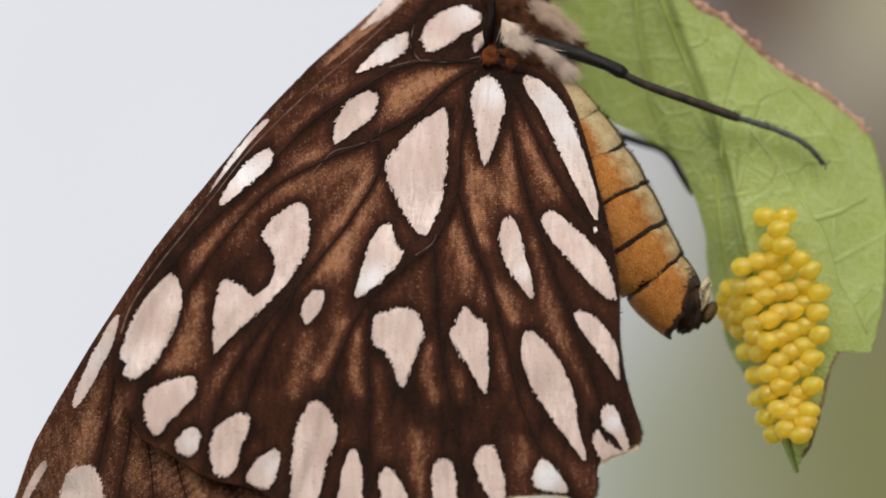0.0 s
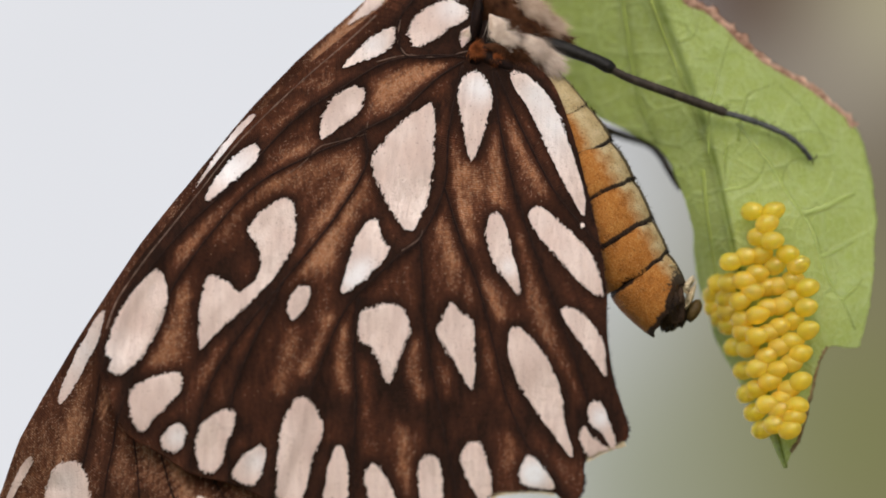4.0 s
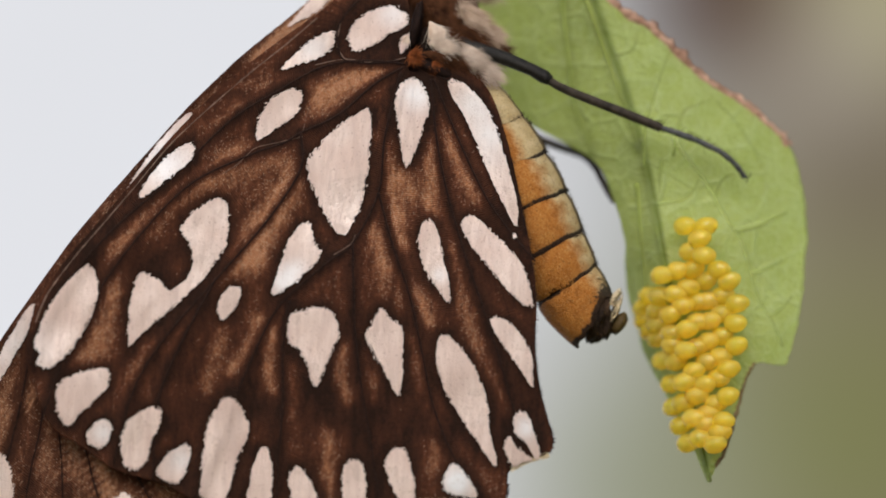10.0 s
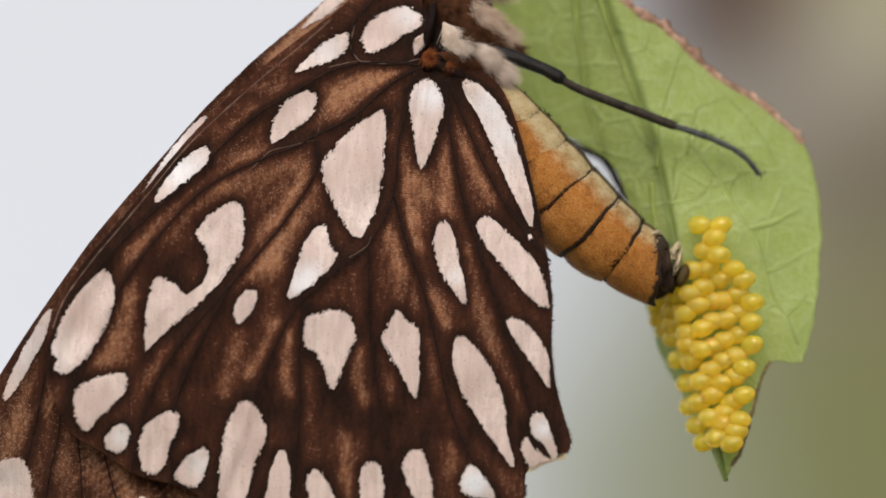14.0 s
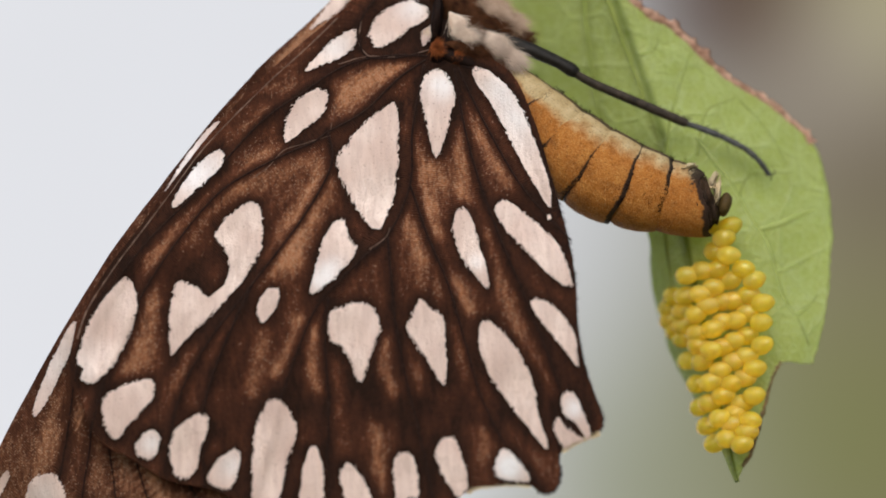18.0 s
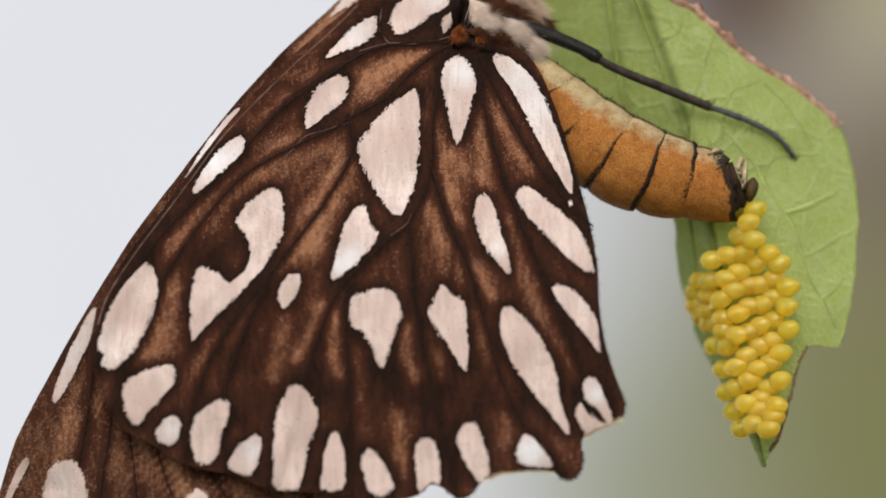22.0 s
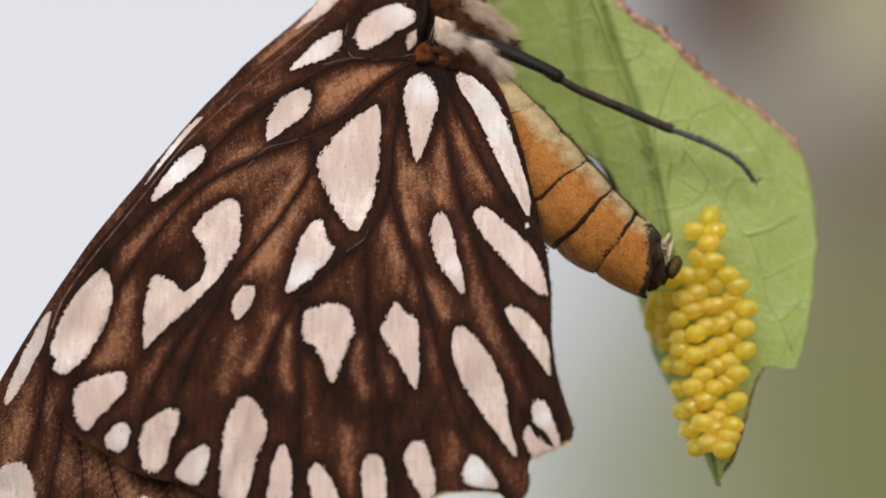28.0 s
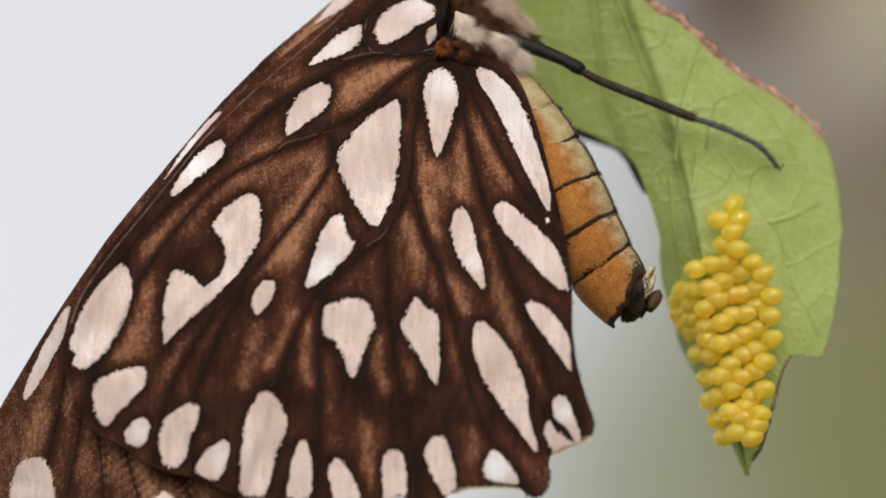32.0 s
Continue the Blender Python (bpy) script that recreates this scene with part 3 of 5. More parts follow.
def egg_mesh():
    """One ovoid egg with its narrow end away from the leaf, about 1 mm long."""
    verts, faces = [], []
    rings, sides = 9, 14
    for i in range(1, rings):
        a = math.pi * i / rings
        x = -math.cos(a)
        r = math.sin(a) * (1 - 0.14 * x) * 0.76
        for k in range(sides):
            b = 2 * math.pi * k / sides
            verts.append((0.5 * x * 0.00103, 0.5 * r * math.cos(b) * 0.00103, 0.5 * r * math.sin(b) * 0.00103))
    verts += [(-0.000515, 0, 0), (0.000515, 0, 0)]
    for i in range(rings - 2):
        for k in range(sides):
            q = i * sides
            faces.append((q + k, q + sides + k, q + sides + (k + 1) % sides, q + (k + 1) % sides))
    a, b, last = len(verts) - 2, len(verts) - 1, (rings - 2) * sides
    for k in range(sides):
        faces.append((a, k, (k + 1) % sides))
        faces.append((b, last + (k + 1) % sides, last + k))
    me = bpy.data.meshes.new("egg")
    me.from_pydata(verts, [], faces)
    me.materials.append(EGG)
    me.polygons.foreach_set("use_smooth", [True] * len(me.polygons))
    return me


EGG_MESH = egg_mesh()


def egg(u, v, lift, tilt, turn):
    ob = new("egg", EGG_MESH)
    ob.parent = egg_cluster
    y = float(leaf_depth(u, v)) - lift
    ob.location = plan(u, v, y) - EGGS_AT
    ob.rotation_euler = (0, radians(tilt), radians(turn))
    return ob


EGG_ROWS = [
    [(1390, 383), (1353, 383)],
    [(1379, 405)],
    [(1388, 435), (1364, 428)],
    [(1415, 459), (1369, 460), (1342, 463), (1315, 472)],
    [(1434, 478), (1393, 479), (1362, 493), (1339, 505), (1313, 508), (1293, 510)],
    [(1450, 518), (1424, 505), (1398, 515), (1380, 517), (1353, 525), (1332, 541), (1308, 535), (1285, 530)],
    [(1448, 553), (1423, 537), (1403, 550), (1381, 553), (1362, 566), (1335, 575), (1310, 560), (1288, 553)],
    [(1451, 593), (1424, 577), (1400, 587), (1381, 598), (1360, 604), (1338, 596), (1312, 584), (1298, 570)],
    [(1438, 635), (1423, 613), (1400, 623), (1377, 640), (1345, 624), (1322, 622)],
    [(1438, 683), (1421, 652), (1397, 663), (1360, 660), (1338, 664)],
    [(1432, 727), (1418, 697), (1402, 716), (1383, 684), (1360, 697), (1344, 704)],
    [(1426, 748), (1400, 735), (1378, 724), (1357, 738)],
    [(1418, 769), (1392, 760), (1371, 768)],
]
# each row is a chain: its outer egg stands out furthest, the others lean on it and reach back
for row in EGG_ROWS:
    for k, (u, v) in enumerate(row):
        egg(u, v, (1.05 if k == 0 else 0.75) + 0.12 * max(0, 3 - k) + rng.uniform(-0.08, 0.08), rng.uniform(-24, -2), rng.uniform(-42, -18))
fresh_egg = egg(1381, 357, 0.9, -50, 20)
fresh_egg.name = "laid_egg"

# ---- the butterfly ----
BUTTERFLY_AT = plan(870, 95, 1.0)
butterfly = new("butterfly")
butterfly.location = BUTTERFLY_AT
REST["butterfly"] = BUTTERFLY_AT
tagged(butterfly, "dark brown butterfly with pale pink wing spots, laying eggs", "butterfly")

HIND_VEINS = [
    [(848, 112), (800, 108), (740, 112), (690, 128), (630, 165), (545, 222), (440, 332), (335, 432), (240, 560), (208, 665)],
    [(845, 118), (795, 150), (735, 205), (668, 240), (640, 258), (580, 282), (480, 335), (400, 420), (330, 520), (270, 640), (230, 765)],
    [(668, 240), (672, 300), (620, 390), (540, 490), (450, 600), (392, 700), (360, 835)],
    [(842, 125), (818, 240), (810, 340), (768, 430), (720, 470), (640, 550), (590, 660), (545, 780), (505, 890)],
    [(768, 430), (772, 510), (780, 610), (800, 720), (822, 830), (835, 915)],
    [(810, 340), (838, 430), (872, 520), (898, 620), (920, 710), (960, 800), (1022, 885)],
    [(660, 535), (652, 620), (655, 720), (650, 830), (652, 912)],
    [(895, 135), (908, 235), (930, 330), (962, 430), (1000, 530), (1040, 640), (1068, 740), (1060, 810)],
    [(900, 135), (945, 235), (1000, 340), (1050, 405), (1092, 450)],
    [(842, 105), (790, 112), (742, 108), (728, 80), (730, 45), (760, 5), (800, -20)],
    [(530, 500), (480, 600), (440, 700), (432, 770), (430, 860)],
    [(905, 130), (970, 160), (1010, 230), (1050, 320), (1075, 400)],
]
TAN_STREAKS = [
    ([(795, 128), (745, 148), (705, 172)], 17, 0.62), ([(700, 180), (655, 215)], 14, 0.22), ([(560, 282), (500, 330), (430, 385), (350, 455)], 17, 0.50),
    ([(662, 318), (640, 360), (608, 410), (588, 460)], 18, 0.78), ([(588, 460), (550, 520)], 16, 0.35), ([(640, 280), (560, 330), (540, 345)], 13, 0.14),
    ([(845, 390), (852, 430)], 11, 0.45), ([(800, 400), (815, 440), (826, 472)], 12, 0.45), ([(884, 515), (905, 562)], 10, 0.50), ([(836, 320), (842, 375)], 12, 0.35),
    ([(936, 225), (950, 275), (985, 335)], 15, 0.52), ([(905, 245), (902, 330), (912, 400)], 12, 0.42), ([(812, 245), (832, 315)], 14, 0.45), ([(850, 290), (868, 340)], 12, 0.28),
    ([(942, 440), (952, 490), (985, 580), (1012, 645)], 14, 0.30), ([(885, 600), (896, 650), (930, 735)], 13, 0.36), ([(1030, 660), (1052, 712)], 15, 0.26),
    ([(760, 610), (756, 665), (772, 705)], 12, 0.34), ([(815, 640), (810, 700)], 11, 0.28), ([(668, 655), (673, 710), (665, 745)], 10, 0.28),
    ([(604, 575), (590, 622), (562, 665)], 12, 0.46), ([(630, 585), (628, 640), (636, 690)], 12, 0.50), ([(548, 590), (530, 650), (518, 695)], 14, 0.36), ([(480, 585), (445, 625)], 17, 0.26),
    ([(412, 615), (390, 685)], 11, 0.36), ([(345, 530), (335, 580), (315, 640)], 25, 0.55), ([(432, 785), (425, 830)], 9, 0.26), ([(930, 790), (945, 850)], 18, 0.28),
    ([(735, 770), (742, 860)], 14, 0.36), ([(596, 755), (604, 780)], 8, 0.3), ([(555, 195), (510, 245), (495, 275)], 9, 0.32), ([(640, 130), (590, 170)], 10, 0.16), ([(1002, 250), (1030, 330)], 8, 0.1),
]
HIND_SPOTS = [
    [(747, 70), (760, 40), (790, 18), (825, 12), (848, 25), (845, 45), (815, 60), (790, 80), (760, 90)],
    [(632, 128), (655, 100), (690, 70), (718, 60), (718, 85), (695, 105), (660, 118)],
    [(600, 205), (620, 178), (650, 163), (668, 170), (662, 200), (640, 222), (615, 240), (597, 252), (592, 240)],
    [(683, 290), (700, 265), (735, 225), (770, 200), (788, 197), (792, 250), (788, 310), (780, 360), (765, 395), (752, 414), (735, 405), (712, 370), (690, 325)],
    [(835, 175), (845, 145), (870, 138), (888, 160), (893, 190), (885, 220), (875, 255), (862, 285), (852, 280), (845, 240), (838, 205)],
    [(928, 140), (950, 140), (980, 165), (1005, 200), (1025, 250), (1045, 310), (1057, 360), (1055, 385), (1040, 365), (1010, 310), (985, 255), (955, 195), (935, 165)],
    [(390, 360), (400, 335), (430, 295), (465, 268), (480, 270), (475, 295), (440, 325), (405, 355)],
    [(535, 545), (548, 520), (568, 514), (573, 530), (560, 555), (543, 572), (535, 562)],
    [(630, 525), (640, 480), (655, 430), (675, 402), (690, 400), (700, 430), (712, 450), (695, 475), (665, 505)],
    [(885, 430), (890, 395), (905, 387), (918, 410), (928, 450), (940, 495), (942, 525), (925, 510), (900, 475)],
    [(960, 390), (975, 375), (1000, 390), (1040, 425), (1070, 460), (1085, 500), (1087, 528), (1065, 520), (1030, 485), (995, 445), (970, 415)],
    [(658, 590), (665, 560), (690, 550), (715, 545), (740, 560), (750, 590), (740, 615), (728, 650), (715, 680), (705, 675), (695, 645), (680, 620), (662, 608)],
    [(797, 592), (808, 570), (822, 545), (838, 560), (860, 575), (863, 610), (864, 650), (860, 690), (850, 685), (830, 650), (808, 615)],
    [(925, 610), (930, 590), (945, 590), (975, 620), (1000, 660), (1017, 710), (1020, 745), (1035, 800), (1030, 810), (1000, 770), (970, 730), (940, 680), (926, 640)],
    [(1018, 555), (1040, 555), (1070, 580), (1090, 615), (1095, 650), (1093, 670), (1075, 645), (1045, 605), (1025, 575)],
    [(1065, 735), (1075, 718), (1090, 725), (1103, 760), (1112, 790), (1105, 797), (1085, 770), (1068, 755)],
    [(1050, 780), (1058, 762), (1070, 780), (1097, 800), (1090, 803), (1070, 815), (1060, 805)],
    [(215, 630), (225, 590), (250, 540), (285, 500), (305, 487), (320, 515), (318, 550), (300, 600), (270, 645), (240, 668), (220, 660), (226, 642)],
    [(255, 725), (262, 695), (285, 680), (320, 668), (343, 670), (345, 695), (325, 720), (300, 745), (280, 768), (263, 755)],
    [(312, 785), (325, 765), (345, 757), (355, 770), (348, 795), (335, 805), (318, 800)],
    [(372, 805), (378, 770), (400, 745), (425, 733), (440, 740), (438, 765), (425, 790), (415, 830), (395, 843), (380, 835)],
    [(437, 845), (455, 815), (480, 798), (494, 802), (490, 835), (475, 864), (455, 860)],
    [(515, 870), (518, 800), (530, 745), (550, 715), (570, 715), (590, 745), (595, 775), (580, 810), (568, 860), (556, 892), (535, 893), (518, 888)],
    [(599, 880), (606, 835), (617, 802), (631, 802), (640, 841), (638, 888), (615, 898), (600, 893)],
    [(672, 842), (684, 829), (701, 843), (720, 878), (722, 902), (699, 910), (681, 900), (673, 867)],
    [(766, 830), (782, 815), (799, 821), (807, 856), (806, 890), (789, 892), (772, 905), (767, 875)],
    [(841, 812), (857, 792), (874, 793), (885, 823), (894, 859), (891, 880), (876, 892), (859, 868), (845, 837)],
    [(944, 840), (955, 818), (970, 819), (989, 841), (1004, 867), (983, 871), (958, 866), (946, 860)],
    [(845, 62), (858, 58), (850, 80), (842, 90), (838, 78)],
]
HOOKED_SPOT = [
    [(465, 410), (485, 385), (520, 362), (540, 365), (547, 400), (543, 440), (525, 475), (505, 500), (485, 512), (480, 500), (487, 480), (482, 445), (470, 425)],
    [(380, 622), (378, 590), (380, 545), (390, 505), (405, 498), (430, 510), (452, 530), (475, 510), (497, 490), (512, 494), (470, 540), (430, 575), (395, 610)],
]
SPOT_LINES = [smooth_line(a, 2, True) for a in HIND_SPOTS + HOOKED_SPOT]
STREAK_LINES = [(smooth_line(a, 4), r, s) for a, r, s in TAN_STREAKS]
VEIN_LINES = [smooth_line(a, 6) for a in HIND_VEINS]


def wing_lean(v):
    """The wings lean back at the root and hang straight at the hem, in mm."""
    s = (v - 90) / 43.58
    return 1.0 - 0.26 * s + 0.0063 * s * s


def hind_depth(u, v):
    """The hindwing's surface in mm: leaning, pleated between the veins."""
    u, v = np.asarray(u, float), np.asarray(v, float)
    d = np.full(u.shape, 1e9)
    for line in VEIN_LINES:
        d = np.minimum(d, segment_distance(u, v, line))
    y = wing_lean(v)
    y = y + 0.10 * (1 - np.exp(-(d / 16.0) ** 2)) + 0.34 * (ripple(u, v, 120, 21) - 0.5) + 0.08 * (ripple(u, v, 50, 22) - 0.5)
    return y


def hind_tan(u, v):
    u, v = np.asarray(u, float), np.asarray(v, float)
    ang, rad = np.arctan2(v - 60, u - 850), np.hypot(u - 850, v - 60)
    t = 0.24 + 0.22 * (ripple(ang * 900, rad * 0.3, 22, 31) - 0.5) + 0.14 * (ripple(u, v, 45, 34) - 0.5)
    # a dark belt before the outer row of spots, and dark at the root
    t = t - 0.26 * np.exp(-((rad - 660) / 95.0) ** 2) * (0.5 + 0.8 * ripple(u, v, 70, 35)) - 0.2 * np.exp(-(rad / 55.0) ** 2)
    # nearly black under the root spot and at the joint
    t = t - 0.35 * np.exp(-((u - 905) / 55.0) ** 2 - ((v - 138) / 24.0) ** 2)
    t = t - 0.35 * np.exp(-((u - 800) / 50.0) ** 2 - ((v - 88) / 20.0) ** 2)
    t = np.clip(t, 0.02, 1)
    for line, r, s in STREAK_LINES:
        q = segment_distance(u, v, line)
        t = t + 1.3 * s * (0.7 * np.exp(-(q / r) ** 2) + 0.3 * np.exp(-(q / (1.9 * r)) ** 2)) * (0.65 + 0.7 * ripple(ang * 900, rad * 0.5, 10, 32))
    d = np.full(u.shape, 1e9)
    for line in VEIN_LINES:
        d = np.minimum(d, segment_distance(u, v, line))
    rim = np.full(u.shape, 1e9)
    for line in SPOT_LINES:
        box = (u > line[:, 0].min() - 40) & (u < line[:, 0].max() + 40) & (v > line[:, 1].min() - 40) & (v < line[:, 1].max() + 40)
        rim[box] = np.minimum(rim[box], segment_distance(u[box], v[box], np.vstack([line, line[:1]])))
    # every spot is set in a dark border, every vein runs in a dark stripe
    t = t * (1 - 0.93 * np.exp(-(rim / (12.0 + 9.0 * ripple(u, v, 24, 36))) ** 2))
    return np.clip(t * (1 - 0.9 * np.exp(-(d / 12.0) ** 2)), 0, 1)


def fan_surface(name, outline, centre, depth_of, tan_of, mat, spokes, rings, label):
    """A wing membrane spread out from its root to its outline."""
    o = smooth_line(outline, 12)
    ang = np.unwrap(np.arctan2(o[:, 1] - centre[1], o[:, 0] - centre[0]))
    rad = np.hypot(o[:, 0] - centre[0], o[:, 1] - centre[1])
    if ang[-1] < ang[0]:
        ang, rad = ang[::-1], rad[::-1]
    a = np.linspace(ang[0], ang[-1], spokes)
    r = np.interp(a, ang, rad)
    r = r + 2.0 * (ripple(a * 500, a * 0, 3, 41) - 0.5)
    s = np.linspace(0.02, 1, rings)
    uu = centre[0] + np.outer(s, r * np.cos(a))
    vv = centre[1] + np.outer(s, r * np.sin(a))
    uu, vv = uu.ravel(), vv.ravel()
    y = depth_of(uu, vv)
    verts = [plan(*p) for p in zip(uu, vv, y)]
    faces = [(i * spokes + k, i * spokes + k + 1, (i + 1) * spokes + k + 1, (i + 1) * spokes + k) for i in range(rings - 1) for k in range(spokes - 1)]
    ob = mesh_object(name, verts, faces, mat, butterfly, BUTTERFLY_AT, label)
    attribute(ob, "tan", tan_of(uu, vv))
    attribute(ob, "reach", np.hypot(uu - centre[0], vv - centre[1]) * UNIT * 1000)
    t = ob.modifiers.new("thickness", "SOLIDIFY")
    t.thickness, t.offset = 0.00002, 0.0
    return ob


HIND_OUTLINE = [(930, 104), (985, 138), (1012, 178), (1040, 258), (1060, 335), (1076, 400), (1090, 465), (1097, 530), (1098, 600), (1106, 660), (1120, 720), (1136, 762), (1130, 788),
                (1089, 803), (1062, 818), (1057, 845), (1056, 873), (1040, 893), (1017, 890), (1005, 879), (968, 876), (913, 879), (893, 886), (873, 900), (857, 916), (837, 919), (818, 906), (800, 896), (786, 898),
                (768, 913), (728, 920), (659, 914), (590, 902), (511, 895), (443, 866), (364, 846), (306, 809), (248, 773), (215, 700), (200, 650), (212, 570), (262, 480), (330, 395), (400, 305), (470, 222), (540, 150),
                (610, 90), (690, 28), (760, -30), (840, -60)]
hindwing = fan_surface("hindwing", HIND_OUTLINE, (868, 108), hind_depth, hind_tan, DARK_WING, 460, 240, "dark brown hindwing with pale pink spots")


# pearly sheen painted as white on the scales: place, reach and strength
PEARL_SHEENS = [(985, 195, 42, 0.25), (1015, 265, 38, 0.3), (874, 165, 26, 1.0), (650, 500, 26, 1.0), (672, 478, 20, 0.6), (822, 24, 26, 0.7), (975, 175, 30, 0.6), (1005, 225, 30, 0.5), (440, 308, 42, 0.7), (968, 845, 26, 1.0), (686, 90, 26, 0.6),
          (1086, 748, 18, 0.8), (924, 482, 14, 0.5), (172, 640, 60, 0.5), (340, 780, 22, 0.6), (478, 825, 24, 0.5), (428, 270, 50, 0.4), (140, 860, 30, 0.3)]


def loose_scales(line, r, count, out, first):
    """Single scales strewn over a spot's edge, moved outwards by out: their corners and faces."""
    c = line.mean(0)
    k = r.randint(0, len(line), count)
    p = line[k] + (line[k] - c) / np.maximum(np.hypot(*(line[k] - c).T), 8)[:, None] * (out + r.randn(count) * 1.7)[:, None]
    ray = p - np.array([868.0, 40.0])
    ang = np.arctan2(ray[:, 1], ray[:, 0]) + 0.22 * r.randn(count)
    length, width = r.uniform(2.2, 4.6, count), r.uniform(0.9, 1.5, count)
    au, av, bu, bv = np.cos(ang) * length, np.sin(ang) * length, -np.sin(ang) * width, np.cos(ang) * width
    su = np.stack([p[:, 0] - au, p[:, 0] + bu, p[:, 0] + au, p[:, 0] - bu], 1).ravel()
    sv = np.stack([p[:, 1] - av, p[:, 1] + bv, p[:, 1] + av, p[:, 1] - bv], 1).ravel()
    return su, sv, [(first + 4 * i, first + 4 * i + 1, first + 4 * i + 2, first + 4 * i + 3) for i in range(count)]


def spot(wing, outline, depth_of, seed, lift=0.075, name="wing_spot"):
    """A patch of pale scales with a frayed edge, lying on the membrane."""
    line = smooth_line(outline, 30, True)
    c = line.mean(0)
    off = line - c
    n = len(line)
    r = np.random.RandomState(seed)
    size = np.hypot(off[:, 0], off[:, 1])
    fray = 1 + (r.rand(n) - 0.6) * 5.0 / np.maximum(size, 12) + 6.0 * (ripple(line[:, 0], line[:, 1], 8, seed) - 0.5) / np.maximum(size, 12)
    rings = [0.0, 0.15, 0.3, 0.45, 0.6, 0.75, 0.88, 0.96]
    uu, vv = [c[0]], [c[1]]
    for s in rings[1:]:
        uu += list(c[0] + off[:, 0] * s)
        vv += list(c[1] + off[:, 1] * s)
    uu += list(c[0] + off[:, 0] * fray)
    vv += list(c[1] + off[:, 1] * fray)
    y = depth_of(np.array(uu), np.array(vv)) - lift
    y[-n:] += lift * 0.15
    faces = [(0, 1 + k, 1 + (k + 1) % n) for k in range(n)]
    for i in range(len(rings) - 1):
        q = 1 + i * n
        faces += [(q + k, q + n + k, q + n + (k + 1) % n, q + (k + 1) % n) for k in range(n)]
    # loose scales along the edge, laid along the wing's rays
    around = np.hypot(*np.diff(np.vstack([line, line[:1]]), axis=0).T).sum()
    su, sv, sf = loose_scales(line, r, int(around / 2.6), -0.6, len(uu))
    uu, vv = np.concatenate([uu, su]), np.concatenate([vv, sv])
    y = np.concatenate([y, depth_of(su, sv) - lift * (0.85 + 0.3 * np.repeat(r.rand(len(su) // 4), 4))])
    verts = [plan(*p) for p in zip(uu, vv, y)]
    ob = mesh_object(name, verts, faces + sf, PALE, wing, BUTTERFLY_AT)
    attribute(ob, "pearl_sheen", np.clip(sum(k * np.exp(-((uu - a) ** 2 + (vv - b) ** 2) / q ** 2) for a, b, q, k in PEARL_SHEENS), 0, 1))
    return ob


for k, outline in enumerate(HIND_SPOTS):
    spot(hindwing, outline, hind_depth, 100 + k)
# the hooked spot is two lobes grown together
spot(hindwing, HOOKED_SPOT[0], hind_depth, 201)
spot(hindwing, HOOKED_SPOT[1], hind_depth, 202, 0.09)

spot(hindwing, [(1051, 406), (1053, 404), (1056, 406), (1055, 410), (1052, 410)], hind_depth, 450, 0.09, "pale_fleck")
# the stiff leading edge and the few veins that shine pale
for line, r in (([(690, 36), (640, 82), (570, 142), (500, 207), (440, 268), (380, 345), (330, 408), (285, 464), (235, 536), (214, 590)], 2.0), ([(850, 100), (800, 111), (742, 107), (690, 119)], 1.7), ([(742, 107), (727, 82), (732, 45)], 1.5),
                ([(672, 246), (620, 260), (588, 270), (560, 298), (530, 318)], 1.1), ([(672, 240), (679, 205), (684, 190)], 0.9), ([(772, 415), (764, 432), (735, 452)], 1.0)):
    sl = smooth_line(line, 8)
    pts = [plan(u, v, float(y) - 0.005) for (u, v), y in zip(sl, hind_depth(sl[:, 0], sl[:, 1]))]
    mesh_object("pale_vein", *tube(pts, [r * (0.35 + 0.5 * rng.random()) * UNIT for _ in pts], 6), PALE_VEIN, hindwing, BUTTERFLY_AT)

for k, line in enumerate(HIND_VEINS):
    s = smooth_line(line, 8)
    pts = [plan(u, v, float(y) + 0.005) for (u, v), y in zip(s, hind_depth(s[:, 0], s[:, 1]))]
    radii = [(2.4 - 0.8 * i / len(pts)) * UNIT for i in range(len(pts))]
    mesh_object("wing_vein", *tube(pts, radii, 6), VEIN, hindwing, BUTTERFLY_AT)


# fringe of fine scales along the hind margin
def fringe(name, line, mat, count, length, label):
    line = smooth_line(line, 20)
    verts, faces = [], []
    for _ in range(count):
        i = rng.randrange(1, len(line) - 1)
        (u, v), t = line[i], line[i + 1] - line[i - 1]
        way = Vector((t[1], 0, t[0])).normalized()
        way = Vector((-way.x, rng.gauss(0, 0.25), -way.z)) if fringe_side(u, v, way) else Vector((way.x, rng.gauss(0, 0.25), way.z))
        y = float(hind_depth(u, v)) + 0.02
        hv, hf = hair(plan(u, v, y) - way * 3 * UNIT, way + Vector((rng.gauss(0, 0.25), 0, rng.gauss(0, 0.25))), length * rng.uniform(0.5, 1.1) * UNIT, 1.0 * UNIT)
        q = len(verts)
        verts += hv
        faces += [tuple(k + q for k in f) for f in hf]
    ob = mesh_object(name, verts, faces, mat, hindwing, BUTTERFLY_AT, label, smooth=False)
    ob["kind"] = "stuff"


def fringe_side(u, v, way):
    """Whether this way points inwards, to the wing's middle."""
    return way.x * (800 - u) - way.z * (450 - v) > 0


fringe("dark_fringe", [(1060, 335), (1076, 400), (1090, 465), (1097, 530), (1098, 600), (1106, 660), (1120, 720), (1136, 762), (1130, 788)], VEIN, 330, 9, "fringe of fine dark hairs")
fringe("cream_fringe", [(1128, 790), (1089, 803), (1062, 818)], CREAM, 700, 12, "cream fringe")
